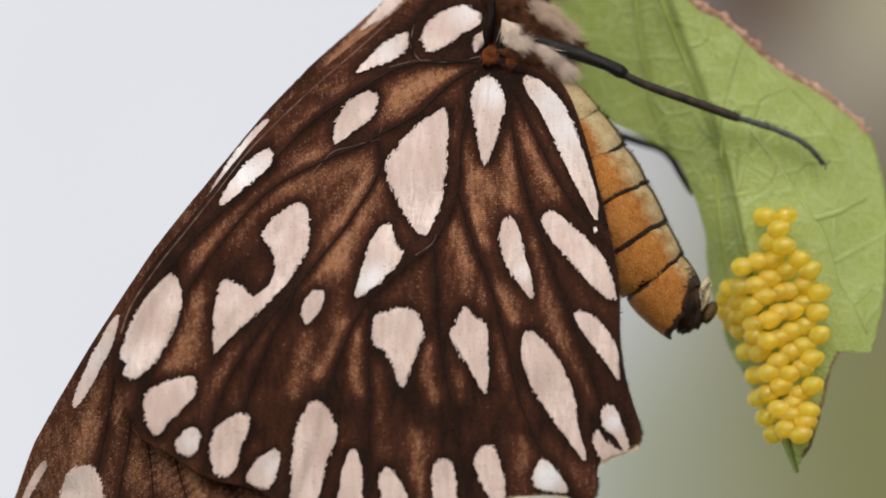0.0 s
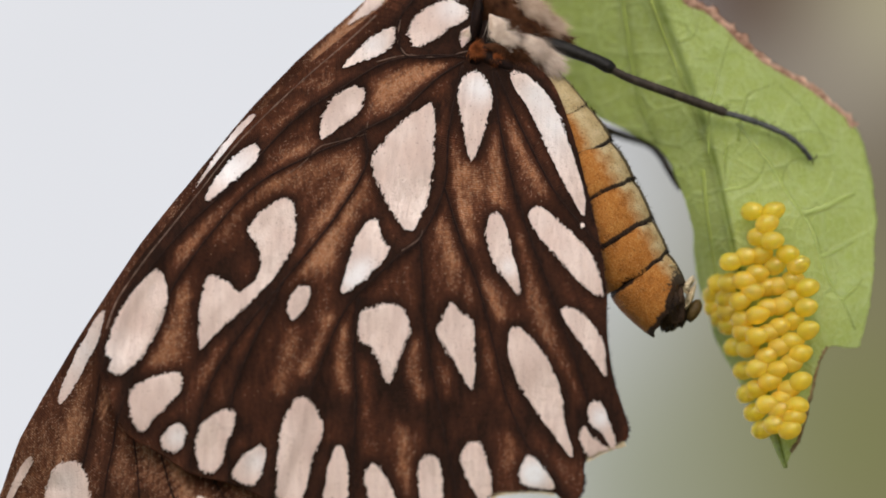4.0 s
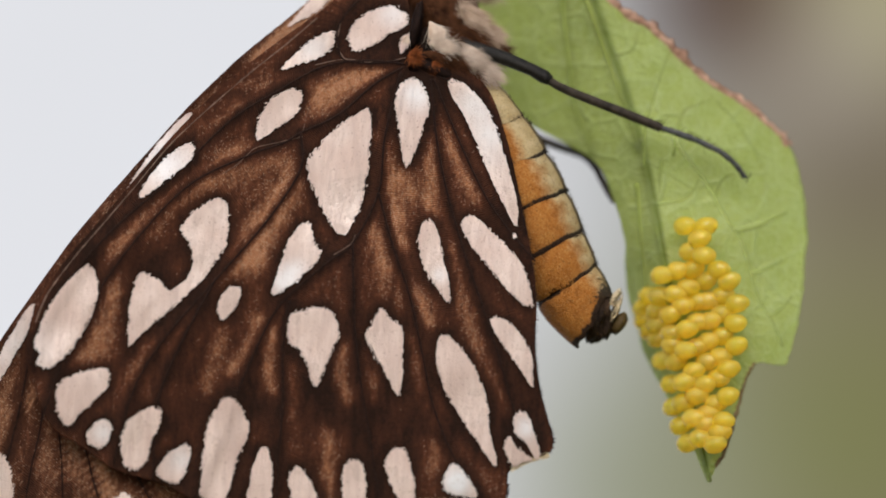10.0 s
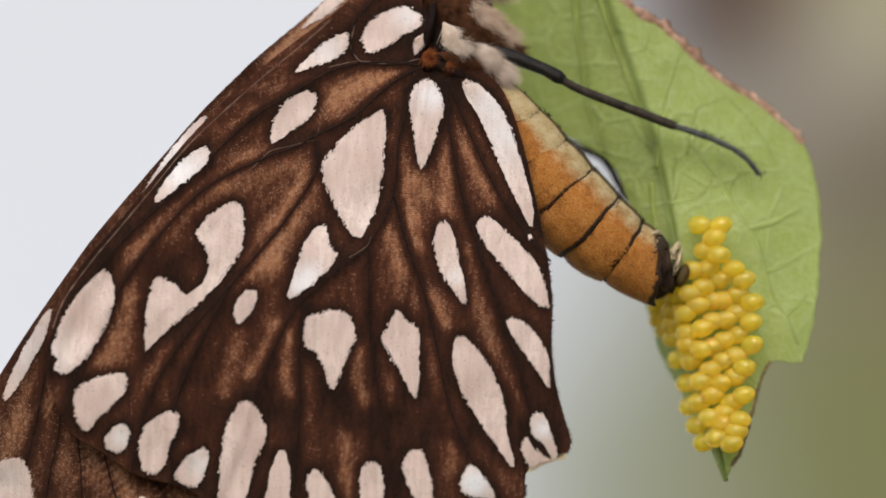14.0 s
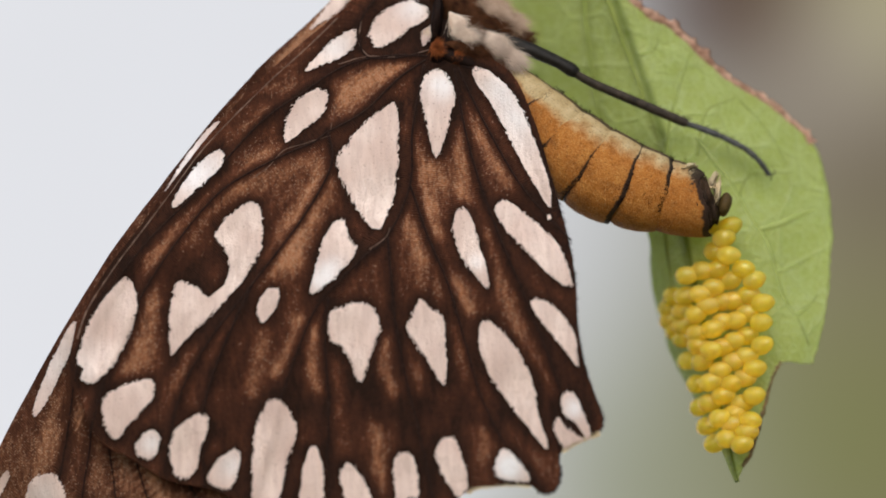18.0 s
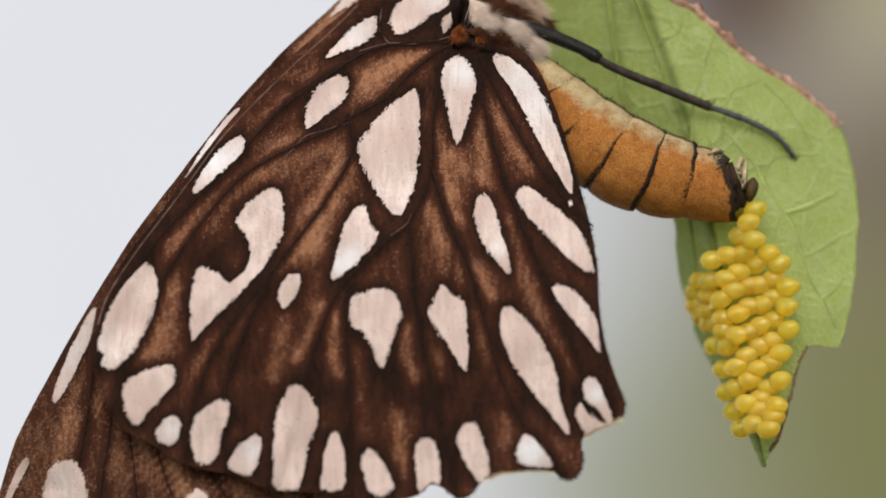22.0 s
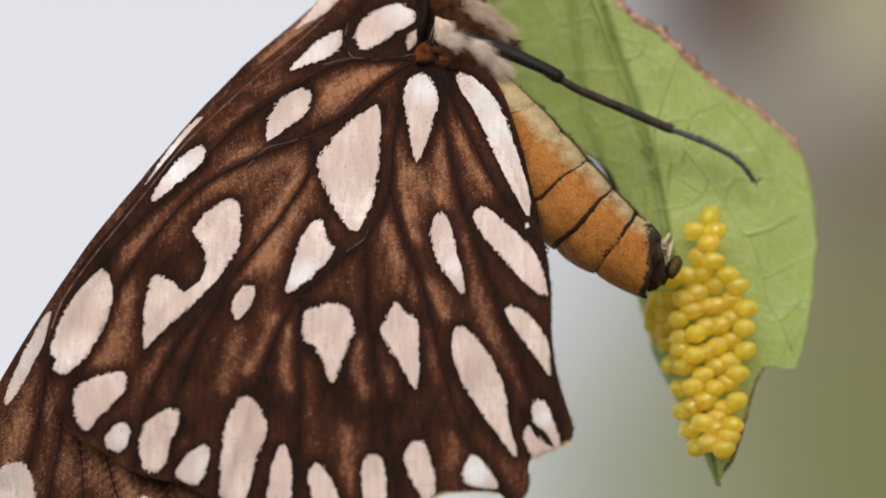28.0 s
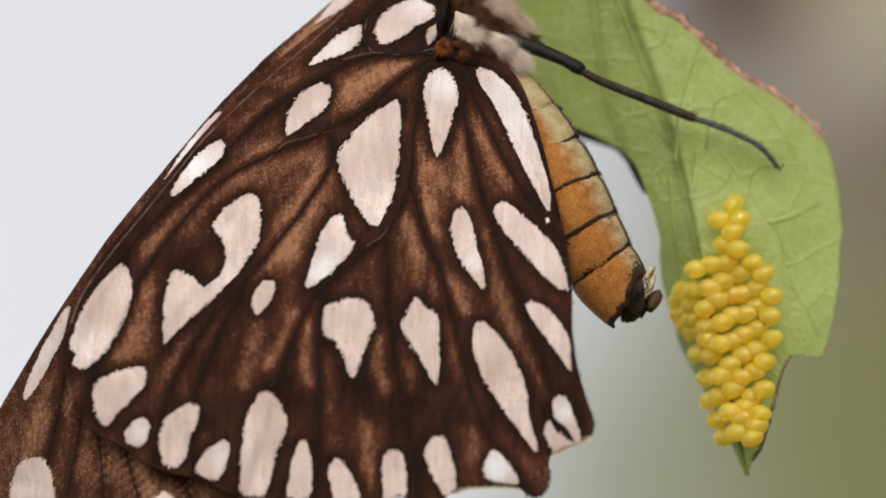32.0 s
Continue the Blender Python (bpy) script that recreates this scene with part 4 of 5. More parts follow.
fringe("cream_fringe", [(1005, 879), (968, 876), (913, 879), (893, 886)], CREAM, 600, 9, "cream fringe")
fringe("dark_fringe", [(1057, 845), (1056, 873), (1040, 893), (1017, 890)], VEIN, 200, 9, "fringe of fine dark hairs")
fringe("dark_fringe", [(873, 900), (857, 916), (837, 919), (818, 906)], VEIN, 200, 8, "fringe of fine dark hairs")


# the forewing, of which a strip and the lower part show behind the hindwing
def fore_depth(u, v):
    u, v = np.asarray(u, float), np.asarray(v, float)
    return 0.8 + wing_lean(v) + 1.7 * np.clip((v - 380) / 500.0, 0, 1.6) * np.clip((330 - u) / 300.0, 0, 1.2) + 0.35 * (ripple(u, v, 110, 51) - 0.5) + 0.15 * (ripple(u, v, 30, 52) - 0.5)


FORE_STREAKS = [([(710, -5), (675, 30), (632, 72), (592, 112)], 13, 1.2), ([(560, 150), (530, 182)], 9, 0.3), ([(318, 815), (335, 870), (360, 930)], 22, 0.60), ([(270, 775), (272, 860)], 14, 0.50), ([(236, 755), (228, 840)], 13, 0.28), ([(205, 690), (210, 730)], 11, 0.55), ([(165, 760), (130, 830)], 16, 0.22),
                ([(560, 905), (600, 940)], 26, 0.5), ([(430, 880), (450, 930)], 20, 0.2), ([(175, 690), (140, 770)], 10, 0.2), ([(520, 170), (480, 210)], 8, 0.15)]
FORE_VEINS = [
    [(212, 600), (200, 690), (180, 800), (150, 930)], [(250, 690), (262, 780), (270, 850), (275, 940)], [(285, 740), (310, 810), (330, 880), (360, 960)],
    [(232, 690), (230, 770), (215, 850), (205, 930)], [(370, 800), (400, 850), (430, 900), (480, 960)], [(520, 840), (560, 890), (600, 940)],
]
FORE_VEIN_LINES = [smooth_line(a, 6) for a in FORE_VEINS]
FORE_LINES = [(smooth_line(a, 4), r, s) for a, r, s in FORE_STREAKS]


def fore_tan(u, v):
    u, v = np.asarray(u, float), np.asarray(v, float)
    ang, rad = np.arctan2(v - 0, u - 850), np.hypot(u - 850, v)
    t = 0.22 + 0.14 * np.clip((v - 640) / 120.0, 0, 1) + 0.2 * (ripple(ang * 900, rad * 0.3, 22, 61) - 0.5)
    for line, r, s in FORE_LINES:
        t = t + 1.25 * s * np.exp(-(segment_distance(u, v, line) / r) ** 2) * (0.75 + 0.5 * ripple(ang * 900, rad * 0.5, 14, 62))
    d = np.full(u.shape, 1e9)
    for line in FORE_VEIN_LINES:
        d = np.minimum(d, segment_distance(u, v, line))
    return np.clip(t * (1 - 0.85 * np.exp(-(d / 11.0) ** 2)), 0.02, 1)


FORE_OUTLINE = [(880, -150), (810, -130), (745, -70), (680, 0), (638, 39), (561, 106), (522, 145), (464, 206), (400, 283), (340, 356), (281, 430), (239, 491), (161, 611), (100, 714), (58, 791), (26, 881), (-20, 985), (-60, 1080), (-60, 1140), (20, 1180),
                (200, 1150), (420, 1060), (600, 970), (700, 900), (760, 780), (830, 500), (880, 200)]
forewing = fan_surface("forewing", FORE_OUTLINE, (850, 20), fore_depth, fore_tan, FORE_WING, 300, 160, "rust brown forewing with pale streaks")
FORE_SPOTS = [
    [(708, -30), (722, -14), (700, 14), (674, 34), (650, 46), (642, 50), (662, 24), (684, -4)],
    [(208, 560), (202, 598), (184, 640), (160, 684), (140, 714), (130, 718), (138, 684), (162, 632), (190, 580)],
    [(78, 818), (80, 830), (62, 862), (46, 890), (34, 900), (46, 868), (62, 835)],
    [(110, 862), (122, 838), (145, 824), (168, 832), (180, 862), (184, 900), (160, 930), (120, 930), (105, 900)],
    [(352, 925), (372, 890), (392, 894), (408, 928), (390, 950)],
    [(472, 212), (464, 240), (432, 280), (402, 314), (380, 346), (366, 354), (384, 318), (410, 280), (440, 240)],
]
for k, outline in enumerate(FORE_SPOTS):
    spot(forewing, outline, fore_depth, 300 + k, 0.08)
for line in FORE_VEINS:
    s = smooth_line(line, 8)
    pts = [plan(u, v, float(y) + 0.03) for (u, v), y in zip(s, fore_depth(s[:, 0], s[:, 1]))]
    mesh_object("wing_vein", *tube(pts, [2.6 * UNIT] * len(pts), 8), VEIN, forewing, BUTTERFLY_AT)


# ---- thorax with its fur ----
def ball(centre, radii, turn=0.0, rings=14, sides=22, rough=0.03, seed=1):
    """A lumpy rounded body."""
    verts, faces = [], []
    m = Matrix.Rotation(radians(turn), 3, "Y")
    for i in range(rings + 1):
        a = math.pi * i / rings
        for k in range(sides):
            b = 2 * math.pi * k / sides
            d = Vector((math.sin(a) * math.cos(b), math.sin(a) * math.sin(b), math.cos(a)))
            s = 1 + rough * noise.noise(d * 3 + Vector((seed, 0, 0)))
            verts.append(Vector(centre) + m @ Vector((d.x * radii[0], d.y * radii[1], d.z * radii[2])) * s)
    for i in range(rings):
        for k in range(sides):
            q = i * sides
            faces.append((q + k, q + (k + 1) % sides, q + sides + (k + 1) % sides, q + sides + k))
    return verts, faces


THORAX = plain_material("brown_thorax", (0.024, 0.010, 0.005), (0.12, 0.05, 0.024), 2500, 0.8, gloss=0.05)
thorax = mesh_object("thorax", *ball(plan(905, 0, 3.4), (66 * UNIT, 0.0020, 128 * UNIT), -22, seed=3), THORAX, butterfly, BUTTERFLY_AT, "brown thorax")
mesh_object("wing_root", *plus(ball(plan(866, 44, 1.35), (10 * UNIT, 0.0005, 46 * UNIT), 8, rough=0.25, seed=5), plus(ball(plan(905, 122, 1.5), (46 * UNIT, 0.0009, 17 * UNIT), 22, seed=6), plus(ball(plan(886, 78, 1.6), (24 * UNIT, 0.0004, 34 * UNIT), 0, seed=12), ball(plan(872, 112, 1.5), (30 * UNIT, 0.0005, 30 * UNIT), 0, seed=8)))), FUR_DARK, butterfly, BUTTERFLY_AT, "black wing root")


def furry(name, lumps, mat, label, count, length, lean, width=1.1):
    """Lumps covered with hair that lies along them: each gives u, v, depth, half sizes along and across, turn and depth radius."""
    verts, faces = [], []
    for (u, v, y, ra, rb, turn, deep) in lumps:
        body = ball(plan(u, v, y), (0.66 * ra * UNIT, 0.55 * deep * 0.001, 0.55 * rb * UNIT), turn, 10, 16, 0.3, u)
        q = len(verts)
        verts += body[0]
        faces += [tuple(i + q for i in f) for f in body[1]]
        c = plan(u, v, y)
        m = Matrix.Rotation(radians(turn), 3, "Y")
        for _ in range(count):
            d = Vector((rng.gauss(0, 1), -abs(rng.gauss(0, 1)), rng.gauss(0, 1))).normalized()
            root = c + m @ Vector((d.x * ra * UNIT, d.y * deep * 0.001, d.z * rb * UNIT)) * rng.uniform(0.45, 0.8)
            way = m @ Vector((lean + rng.gauss(0, 0.15), d.y * 0.35, d.z * 0.45 + rng.gauss(0, 0.15)))
            hv, hf = hair(root, way, length * rng.uniform(0.7, 1.9) * UNIT, width * UNIT)
            q = len(verts)
            verts += hv
            faces += [tuple(i + q for i in f) for f in hf]
    ob = mesh_object(name, verts, faces, mat, butterfly, BUTTERFLY_AT, label, smooth=False)
    ob["kind"] = "stuff"
    return ob


furry("pale_tuft", [(895, 44, 0.9, 15, 6, 58, 0.25), (904, 75, 0.85, 21, 5, 10, 0.25)], FUR_PALE, "tuft of pale cream hair", 800, 22, 0.8, 0.7)
furry("small_pale_tuft", [(851, 64, 0.75, 6, 4, 110, 0.2)], FUR_PALE, "small tuft of pale hair", 160, 9, 0.7, 0.6)
furry("pale_band", [(952, 84, 1.35, 32, 14, 36, 0.4), (984, 108, 1.6, 30, 16, 44, 0.45)], FUR_BAND, "flat band of pale tan hair", 1300, 24, 1.1, 0.7)
furry("root_fur", [(988, 140, 2.3, 30, 12, 34, 0.5), (1006, 152, 2.2, 22, 9, 40, 0.4)], FUR_BAND, "short cream hair at the abdomen's root", 420, 14, 0.9, 0.7)
furry("upper_fur", [(920, 2, 2.2, 46, 20, 30, 0.7), (956, 24, 2.2, 44, 21, 38, 0.7), (985, 46, 2.4, 26, 15, 42, 0.6), (955, -30, 3.0, 50, 20, 20, 0.8)], FUR_TAN, "pale tan thorax fur", 1000, 26, 1.1, 0.7)
furry("brown_fur", [(912, 30, 1.7, 46, 13, 38, 0.5), (955, 56, 1.8, 40, 14, 36, 0.5), (1005, 74, 2.4, 20, 9, 40, 0.4), (925, 104, 1.15, 34, 10, 26, 0.3), (912, 60, 1.0, 22, 6, 14, 0.25), (900, 94, 0.95, 26, 7, 14, 0.25), (962, 116, 1.6, 26, 7, 36, 0.3)], THORAX, "dark brown fur", 600, 22, 0.9, 0.8)
furry("rust_fur", [(864, 98, 0.75, 17, 13, 20, 0.25), (900, 112, 0.9, 12, 8, 30, 0.25)], FUR_RUST, "tuft of rust orange hair", 260, 9, 0.2, 0.8)


# ---- legs ----
LEG_AT = plan(1105, 132, 1.0)
leg = mesh_object("leg", *tube([plan(*p) for p in ((915, 58, 1.35), (950, 72, 1.3), (990, 86, 1.25), (1030, 98, 1.2), (1075, 115, 1.1), (1098, 127, 1.05), (1108, 133, 1.0))],
                               [r * UNIT for r in (9, 11, 13, 12.5, 11, 12.5, 9)], 12), LEG, butterfly, LEG_AT, "black jointed leg on the leaf")
shin_line = smooth_line([(1100, 129, 1.0), (1125, 143, 1.1), (1160, 157, 1.3), (1220, 178, 1.6), (1270, 196, 1.86), (1298, 206, 2.0), (1306, 209, 2.05)], 5)
mesh_object("shin", *tube([plan(*p) for p in shin_line], [(6.9 + 1.5 * math.sin(2.6 * i / len(shin_line))) * UNIT for i in range(len(shin_line))], 10), SHIN, leg, LEG_AT)
foot_pts = [(1303, 208, 2.05), (1335, 217, 2.15), (1362, 226, 2.25), (1390, 237, 2.35), (1415, 249, 2.45), (1437, 266, 2.55), (1450, 281, 2.7), (1457, 291, 2.8)]
foot_line = smooth_line(foot_pts, 6)
for a, b in ((0, 12), (12, 20), (20, 28), (28, 35), (35, 42)):
    bit = foot_line[a:b + 1]
    n = len(bit)
    mesh_object("foot_joint", *tube([plan(*p) for p in bit], [(4.9 + 1.5 * i / n - 1.2 * a / 42) * UNIT for i in range(n)], 9), FOOT, leg, LEG_AT)
claws = plus(tube([plan(*p) for p in smooth_line([(1455, 288, 2.77), (1461, 293, 2.85), (1461, 299, 2.95)], 5)], [1.8 * UNIT, 1.7 * UNIT, 1.6 * UNIT] + [1.2 * UNIT] * 8, 6),
             tube([plan(*p) for p in smooth_line([(1455, 288, 2.77), (1464, 290, 2.9), (1468, 284, 3.0)], 5)], [1.8 * UNIT, 1.7 * UNIT, 1.6 * UNIT] + [1.2 * UNIT] * 8, 6))
mesh_object("claw", *claws, LEG, leg, LEG_AT)
spines = ([], [])
for line, count in ((shin_line, 46), (foot_line, 40)):
    for _ in range(count):
        p = line[rng.randrange(2, len(line) - 1)]
        up = rng.choice((-1, 1))
        spines = plus(spines, hair(plan(p[0], p[1] - 4.5 * up, p[2] - 0.05), (0.85, rng.uniform(-0.4, 0.2), 0.5 * up), rng.uniform(8, 16) * UNIT, 0.8 * UNIT))
spines = plus(spines, hair(plan(1298, 199, 1.95), (0.95, 0, 0.25), 24 * UNIT, 1.1 * UNIT))
spines = plus(spines, hair(plan(1302, 203, 1.95), (0.95, 0, 0.12), 20 * UNIT, 1.0 * UNIT))
mesh_object("bristles", *spines, LEG, leg, LEG_AT)["kind"] = "stuff"
far_line = smooth_line([(1040, 224, 4.0), (1092, 239, 5.6), (1132, 252, 6.6), (1168, 264, 6.6), (1190, 284, 6.0), (1203, 306, 5.6), (1216, 328, 5.3), (1226, 342, 5.0)], 6)
far_leg = mesh_object("hind_leg", *tube([plan(*p) for p in far_line], [(8.0 - 2.0 * i / len(far_line)) * UNIT for i in range(len(far_line))], 9), GREY_LEG, butterfly, LEG_AT, "far leg behind the abdomen")

# ---- abdomen: rings that slide over one another as it bends ----
RING_LENGTHS = [72, 78, 80, 84, 77, 57, 34]
HANGING = [69, 67, 65, 63, 57, 48, 15]
RAISED = [53, 50, 36, 19, 6, 4, 0]
RING_RADII = [24, 49, 65, 71, 67, 58, 48, 33]
SAG = [0, 2, 6, 8, 8, 8, 8]
ROOT_U, ROOT_V = 992, 150


def ring_places(b, reach=1.0):
    """Where each ring begins and the way it points, on the sheet, for a bend from 0 (hanging) to 1 (raised); the rings slide in and out by reach."""
    u, v, out = ROOT_U, ROOT_V, []
    for n, h, r in zip(RING_LENGTHS, HANGING, RAISED):
        a = h + (r - h) * b
        out.append((u, v, a))
        u, v = u + reach * n * math.cos(radians(a)), v + reach * n * math.sin(radians(a))
    out.append((u, v, out[-1][2]))
    return out


ABDOMEN_DEPTH = 1.9


def ring_pose(u, v, a):
    """The pose of a ring in the butterfly's space: its own x points along it."""
    p = plan(u, v, ABDOMEN_DEPTH) - BUTTERFLY_AT
    return Matrix.Translation(p) @ Matrix.Rotation(radians(a), 4, "Y")


def ring(index):
    """One abdominal ring: bulged, with a rolled hind edge that overlaps the next."""
    n, r0, r1 = RING_LENGTHS[index], RING_RADII[index], RING_RADII[index + 1]
    profile = [(-0.16, 0.80), (-0.05, 0.93), (0.08, 0.985), (0.3, 1.04), (0.6, 1.055), (0.85, 1.04), (0.95, 1.01), (0.985, 0.995), (1.015, 0.99), (1.03, 0.95), (1.0, 0.90)]
    if index == 0:
        profile = [(-0.75, 0.25), (-0.6, 0.5), (-0.4, 0.72), (-0.2, 0.88)] + profile[2:]
    if index == 6:
        profile = [(-0.16, 0.86)] + [(0.05 * i, 1.0 - 0.10 * (0.05 * i) ** 3) for i in range(19)] + [(0.96, 0.82), (1.02, 0.66), (1.04, 0.45), (1.03, 0.2)]
    sides = 40
    verts, faces, back, joint = [], [], [], []
    for s, w in profile:
        r = ((r0 + (r1 - r0) * min(max(s, 0), 1)) * 1.02 + SAG[index]) * w * UNIT
        for k in range(sides):
            t = 2 * math.pi * k / sides
            wob = 1 + 0.012 * noise.noise(Vector((math.cos(t) * 2, math.sin(t) * 2, s * 3 + index * 7)))
            if index == 6:
                wob = 1 + 0.20 * noise.noise(Vector((math.cos(t) * 2.2, math.sin(t) * 2.2, s * 2.5))) + 0.09 * noise.noise(Vector((math.cos(t) * 6, math.sin(t) * 6, s * 7))) - 0.08 * max(0, math.sin(s * 21)) ** 4
            wave = 0.09 * noise.noise(Vector((math.cos(t) * 1.3 + 5 * index, math.sin(t) * 1.3, 2.0))) + 0.03 * noise.noise(Vector((math.cos(t) * 5, math.sin(t) * 5, index * 3.0)))
            low = 0.5 - 0.5 * math.cos(t)
            if index == 5 and s > 0.8:
                wave += 0.20 * noise.noise(Vector((math.cos(t) * 4 + 3, math.sin(t) * 4, 1.0))) + 0.14 * noise.noise(Vector((math.cos(t) * 11, math.sin(t) * 11, 4.0)))
            reach_on = 40 * low * min(max(s, 0), 1) if index == 5 else (20 * low if index == 6 else 0.0)
            verts.append(Vector((((s + wave) * n + reach_on) * UNIT, 0.86 * r * wob * math.sin(t), r * wob * math.cos(t) - SAG[index] * UNIT)))
            up = 0.5 + 0.5 * math.cos(t)
            back.append(max(up, min(up + (0.30, 0.16, 0.06, 0, 0, 0, 0)[index], 0.955)))
            dark = 1.0 if s > 0.945 or s < -0.02 else (min(1.0, max(0.0, (s - 0.35) / 0.4)) * (0.25 + 0.75 * min(1.0, max(0.0, math.cos(t) + 0.15))) if index == 5 else 0.0)
            dark *= (0.0, 1.0, 0.8 + 0.15 * math.cos(t), 1.0 + 0.1 * math.cos(t), min(1.0, max(0.0, 0.35 + 1.6 * math.cos(t))), 1.0, 1.0)[index]
            joint.append(0.0 if index == 0 and s < 0.5 else dark)
    for i in range(len(profile) - 1):
        for k in range(sides):
            q = i * sides
            faces.append((q + k, q + (k + 1) % sides, q + sides + (k + 1) % sides, q + sides + k))
    faces.append(tuple(range(sides)))
    faces.append(tuple(reversed(range((len(profile) - 1) * sides, len(profile) * sides))))
    me = bpy.data.meshes.new("abdomen_ring")
    me.from_pydata([tuple(v) for v in verts], [], faces)
    me.materials.append(ABDOMEN if index < 6 else TIP_DARK)
    me.polygons.foreach_set("use_smooth", [True] * len(me.polygons))
    ob = new("abdomen_ring" if index < 6 else "abdomen_tip", me)
    attribute(ob, "back", back)
    attribute(ob, "joint", joint)
    ob.parent = butterfly
    ob.matrix_basis = ring_pose(*ring_places(0.0)[index])
    return ob


rings = [ring(k) for k in range(7)]
tagged(rings[6], "dark brown abdomen tip with cream bristles")
REST["abdomen_tip"] = Vector((0, 0, 0))


def tip_part(name, geometry, mat, label=""):
    ob = mesh_object(name, geometry[0], geometry[1], mat, None, None, label)
    ob.parent = rings[6]
    return ob


EGG_LAYER = plain_material("olive_brown_tip", (0.05, 0.032, 0.012), (0.12, 0.08, 0.03), 1500, 0.45, 0.4)
tip_part("egg_layer", ball((63 * UNIT, -6 * UNIT, -14 * UNIT), (12 * UNIT, 19 * UNIT, 22 * UNIT), 14, 14, 20, 0.15, 9), EGG_LAYER, "olive brown rounded egg-laying tip")


for x, z, turn, size in ((49, 4, 6, (6, 24, 22)), (41, 28, 24, (6, 20, 14)), (-6, 50, 75, (6, 24, 17))):
    tip_part("cream_flap", ball((x * UNIT, -8 * UNIT, z * UNIT), tuple(v * UNIT for v in size), turn, 14, 18, 0.9, x), CREAM, "ragged cream flap")
bristles = ([], [])
for _ in range(150):
    a = rng.uniform(-1.2, 1.2)
    x, r = rng.choice(((-4, 52), (38, 31)))
    bristles = plus(bristles, hair(Vector(((x + rng.uniform(-5, 5)) * UNIT, r * UNIT * math.sin(a) * 0.8 - 4 * UNIT, r * UNIT * math.cos(a))), (0.8, 0.3 * math.sin(a) + rng.gauss(0, 0.2), 0.45 * math.cos(a) + rng.gauss(0, 0.2)), rng.uniform(6, 15) * UNIT, 1.4 * UNIT))
tip_part("bristles", bristles, CREAM, "cream bristles")["kind"] = "stuff"


def ring_bristles(index, count):
    """Short dark hairs along a ring's hind edge and down the middle of its back."""
    n, r0, r1 = RING_LENGTHS[index], RING_RADII[index], RING_RADII[index + 1]
    out = ([], [])
    for k in range(count):
        ridge = k % 4 == 0
        a = rng.gauss(0, 0.10) if ridge else -rng.uniform(0.0, 2.1)
        s = rng.uniform(0.1, 1.0) if ridge else 0.99 + rng.gauss(0, 0.02)
        r = ((r0 + (r1 - r0) * s) * 1.02 + SAG[index]) * (1.03 if ridge else 0.985)
        wave = 0.09 * noise.noise(Vector((math.cos(a) * 1.3 + 5 * index, math.sin(a) * 1.3, 2.0))) + 0.03 * noise.noise(Vector((math.cos(a) * 5, math.sin(a) * 5, index * 3.0)))
        root = Vector(((s + wave) * n, 0.86 * r * math.sin(a), r * math.cos(a) - SAG[index])) * UNIT
        out = plus(out, hair(root, (rng.uniform(-1.0, 0.3), 0.25 * math.sin(a) + rng.gauss(0, 0.25), 0.25 * math.cos(a) + rng.gauss(0, 0.25)), rng.uniform(4, 10) * UNIT, 0.9 * UNIT))
    ob = mesh_object("bristles", *out, FUR_DARK, None, None, "short dark bristles")
    ob.parent = rings[index]
    ob["kind"] = "stuff"


for index, count in ((0, 50), (1, 150), (2, 170), (3, 170), (4, 130)):
    ring_bristles(index, count)


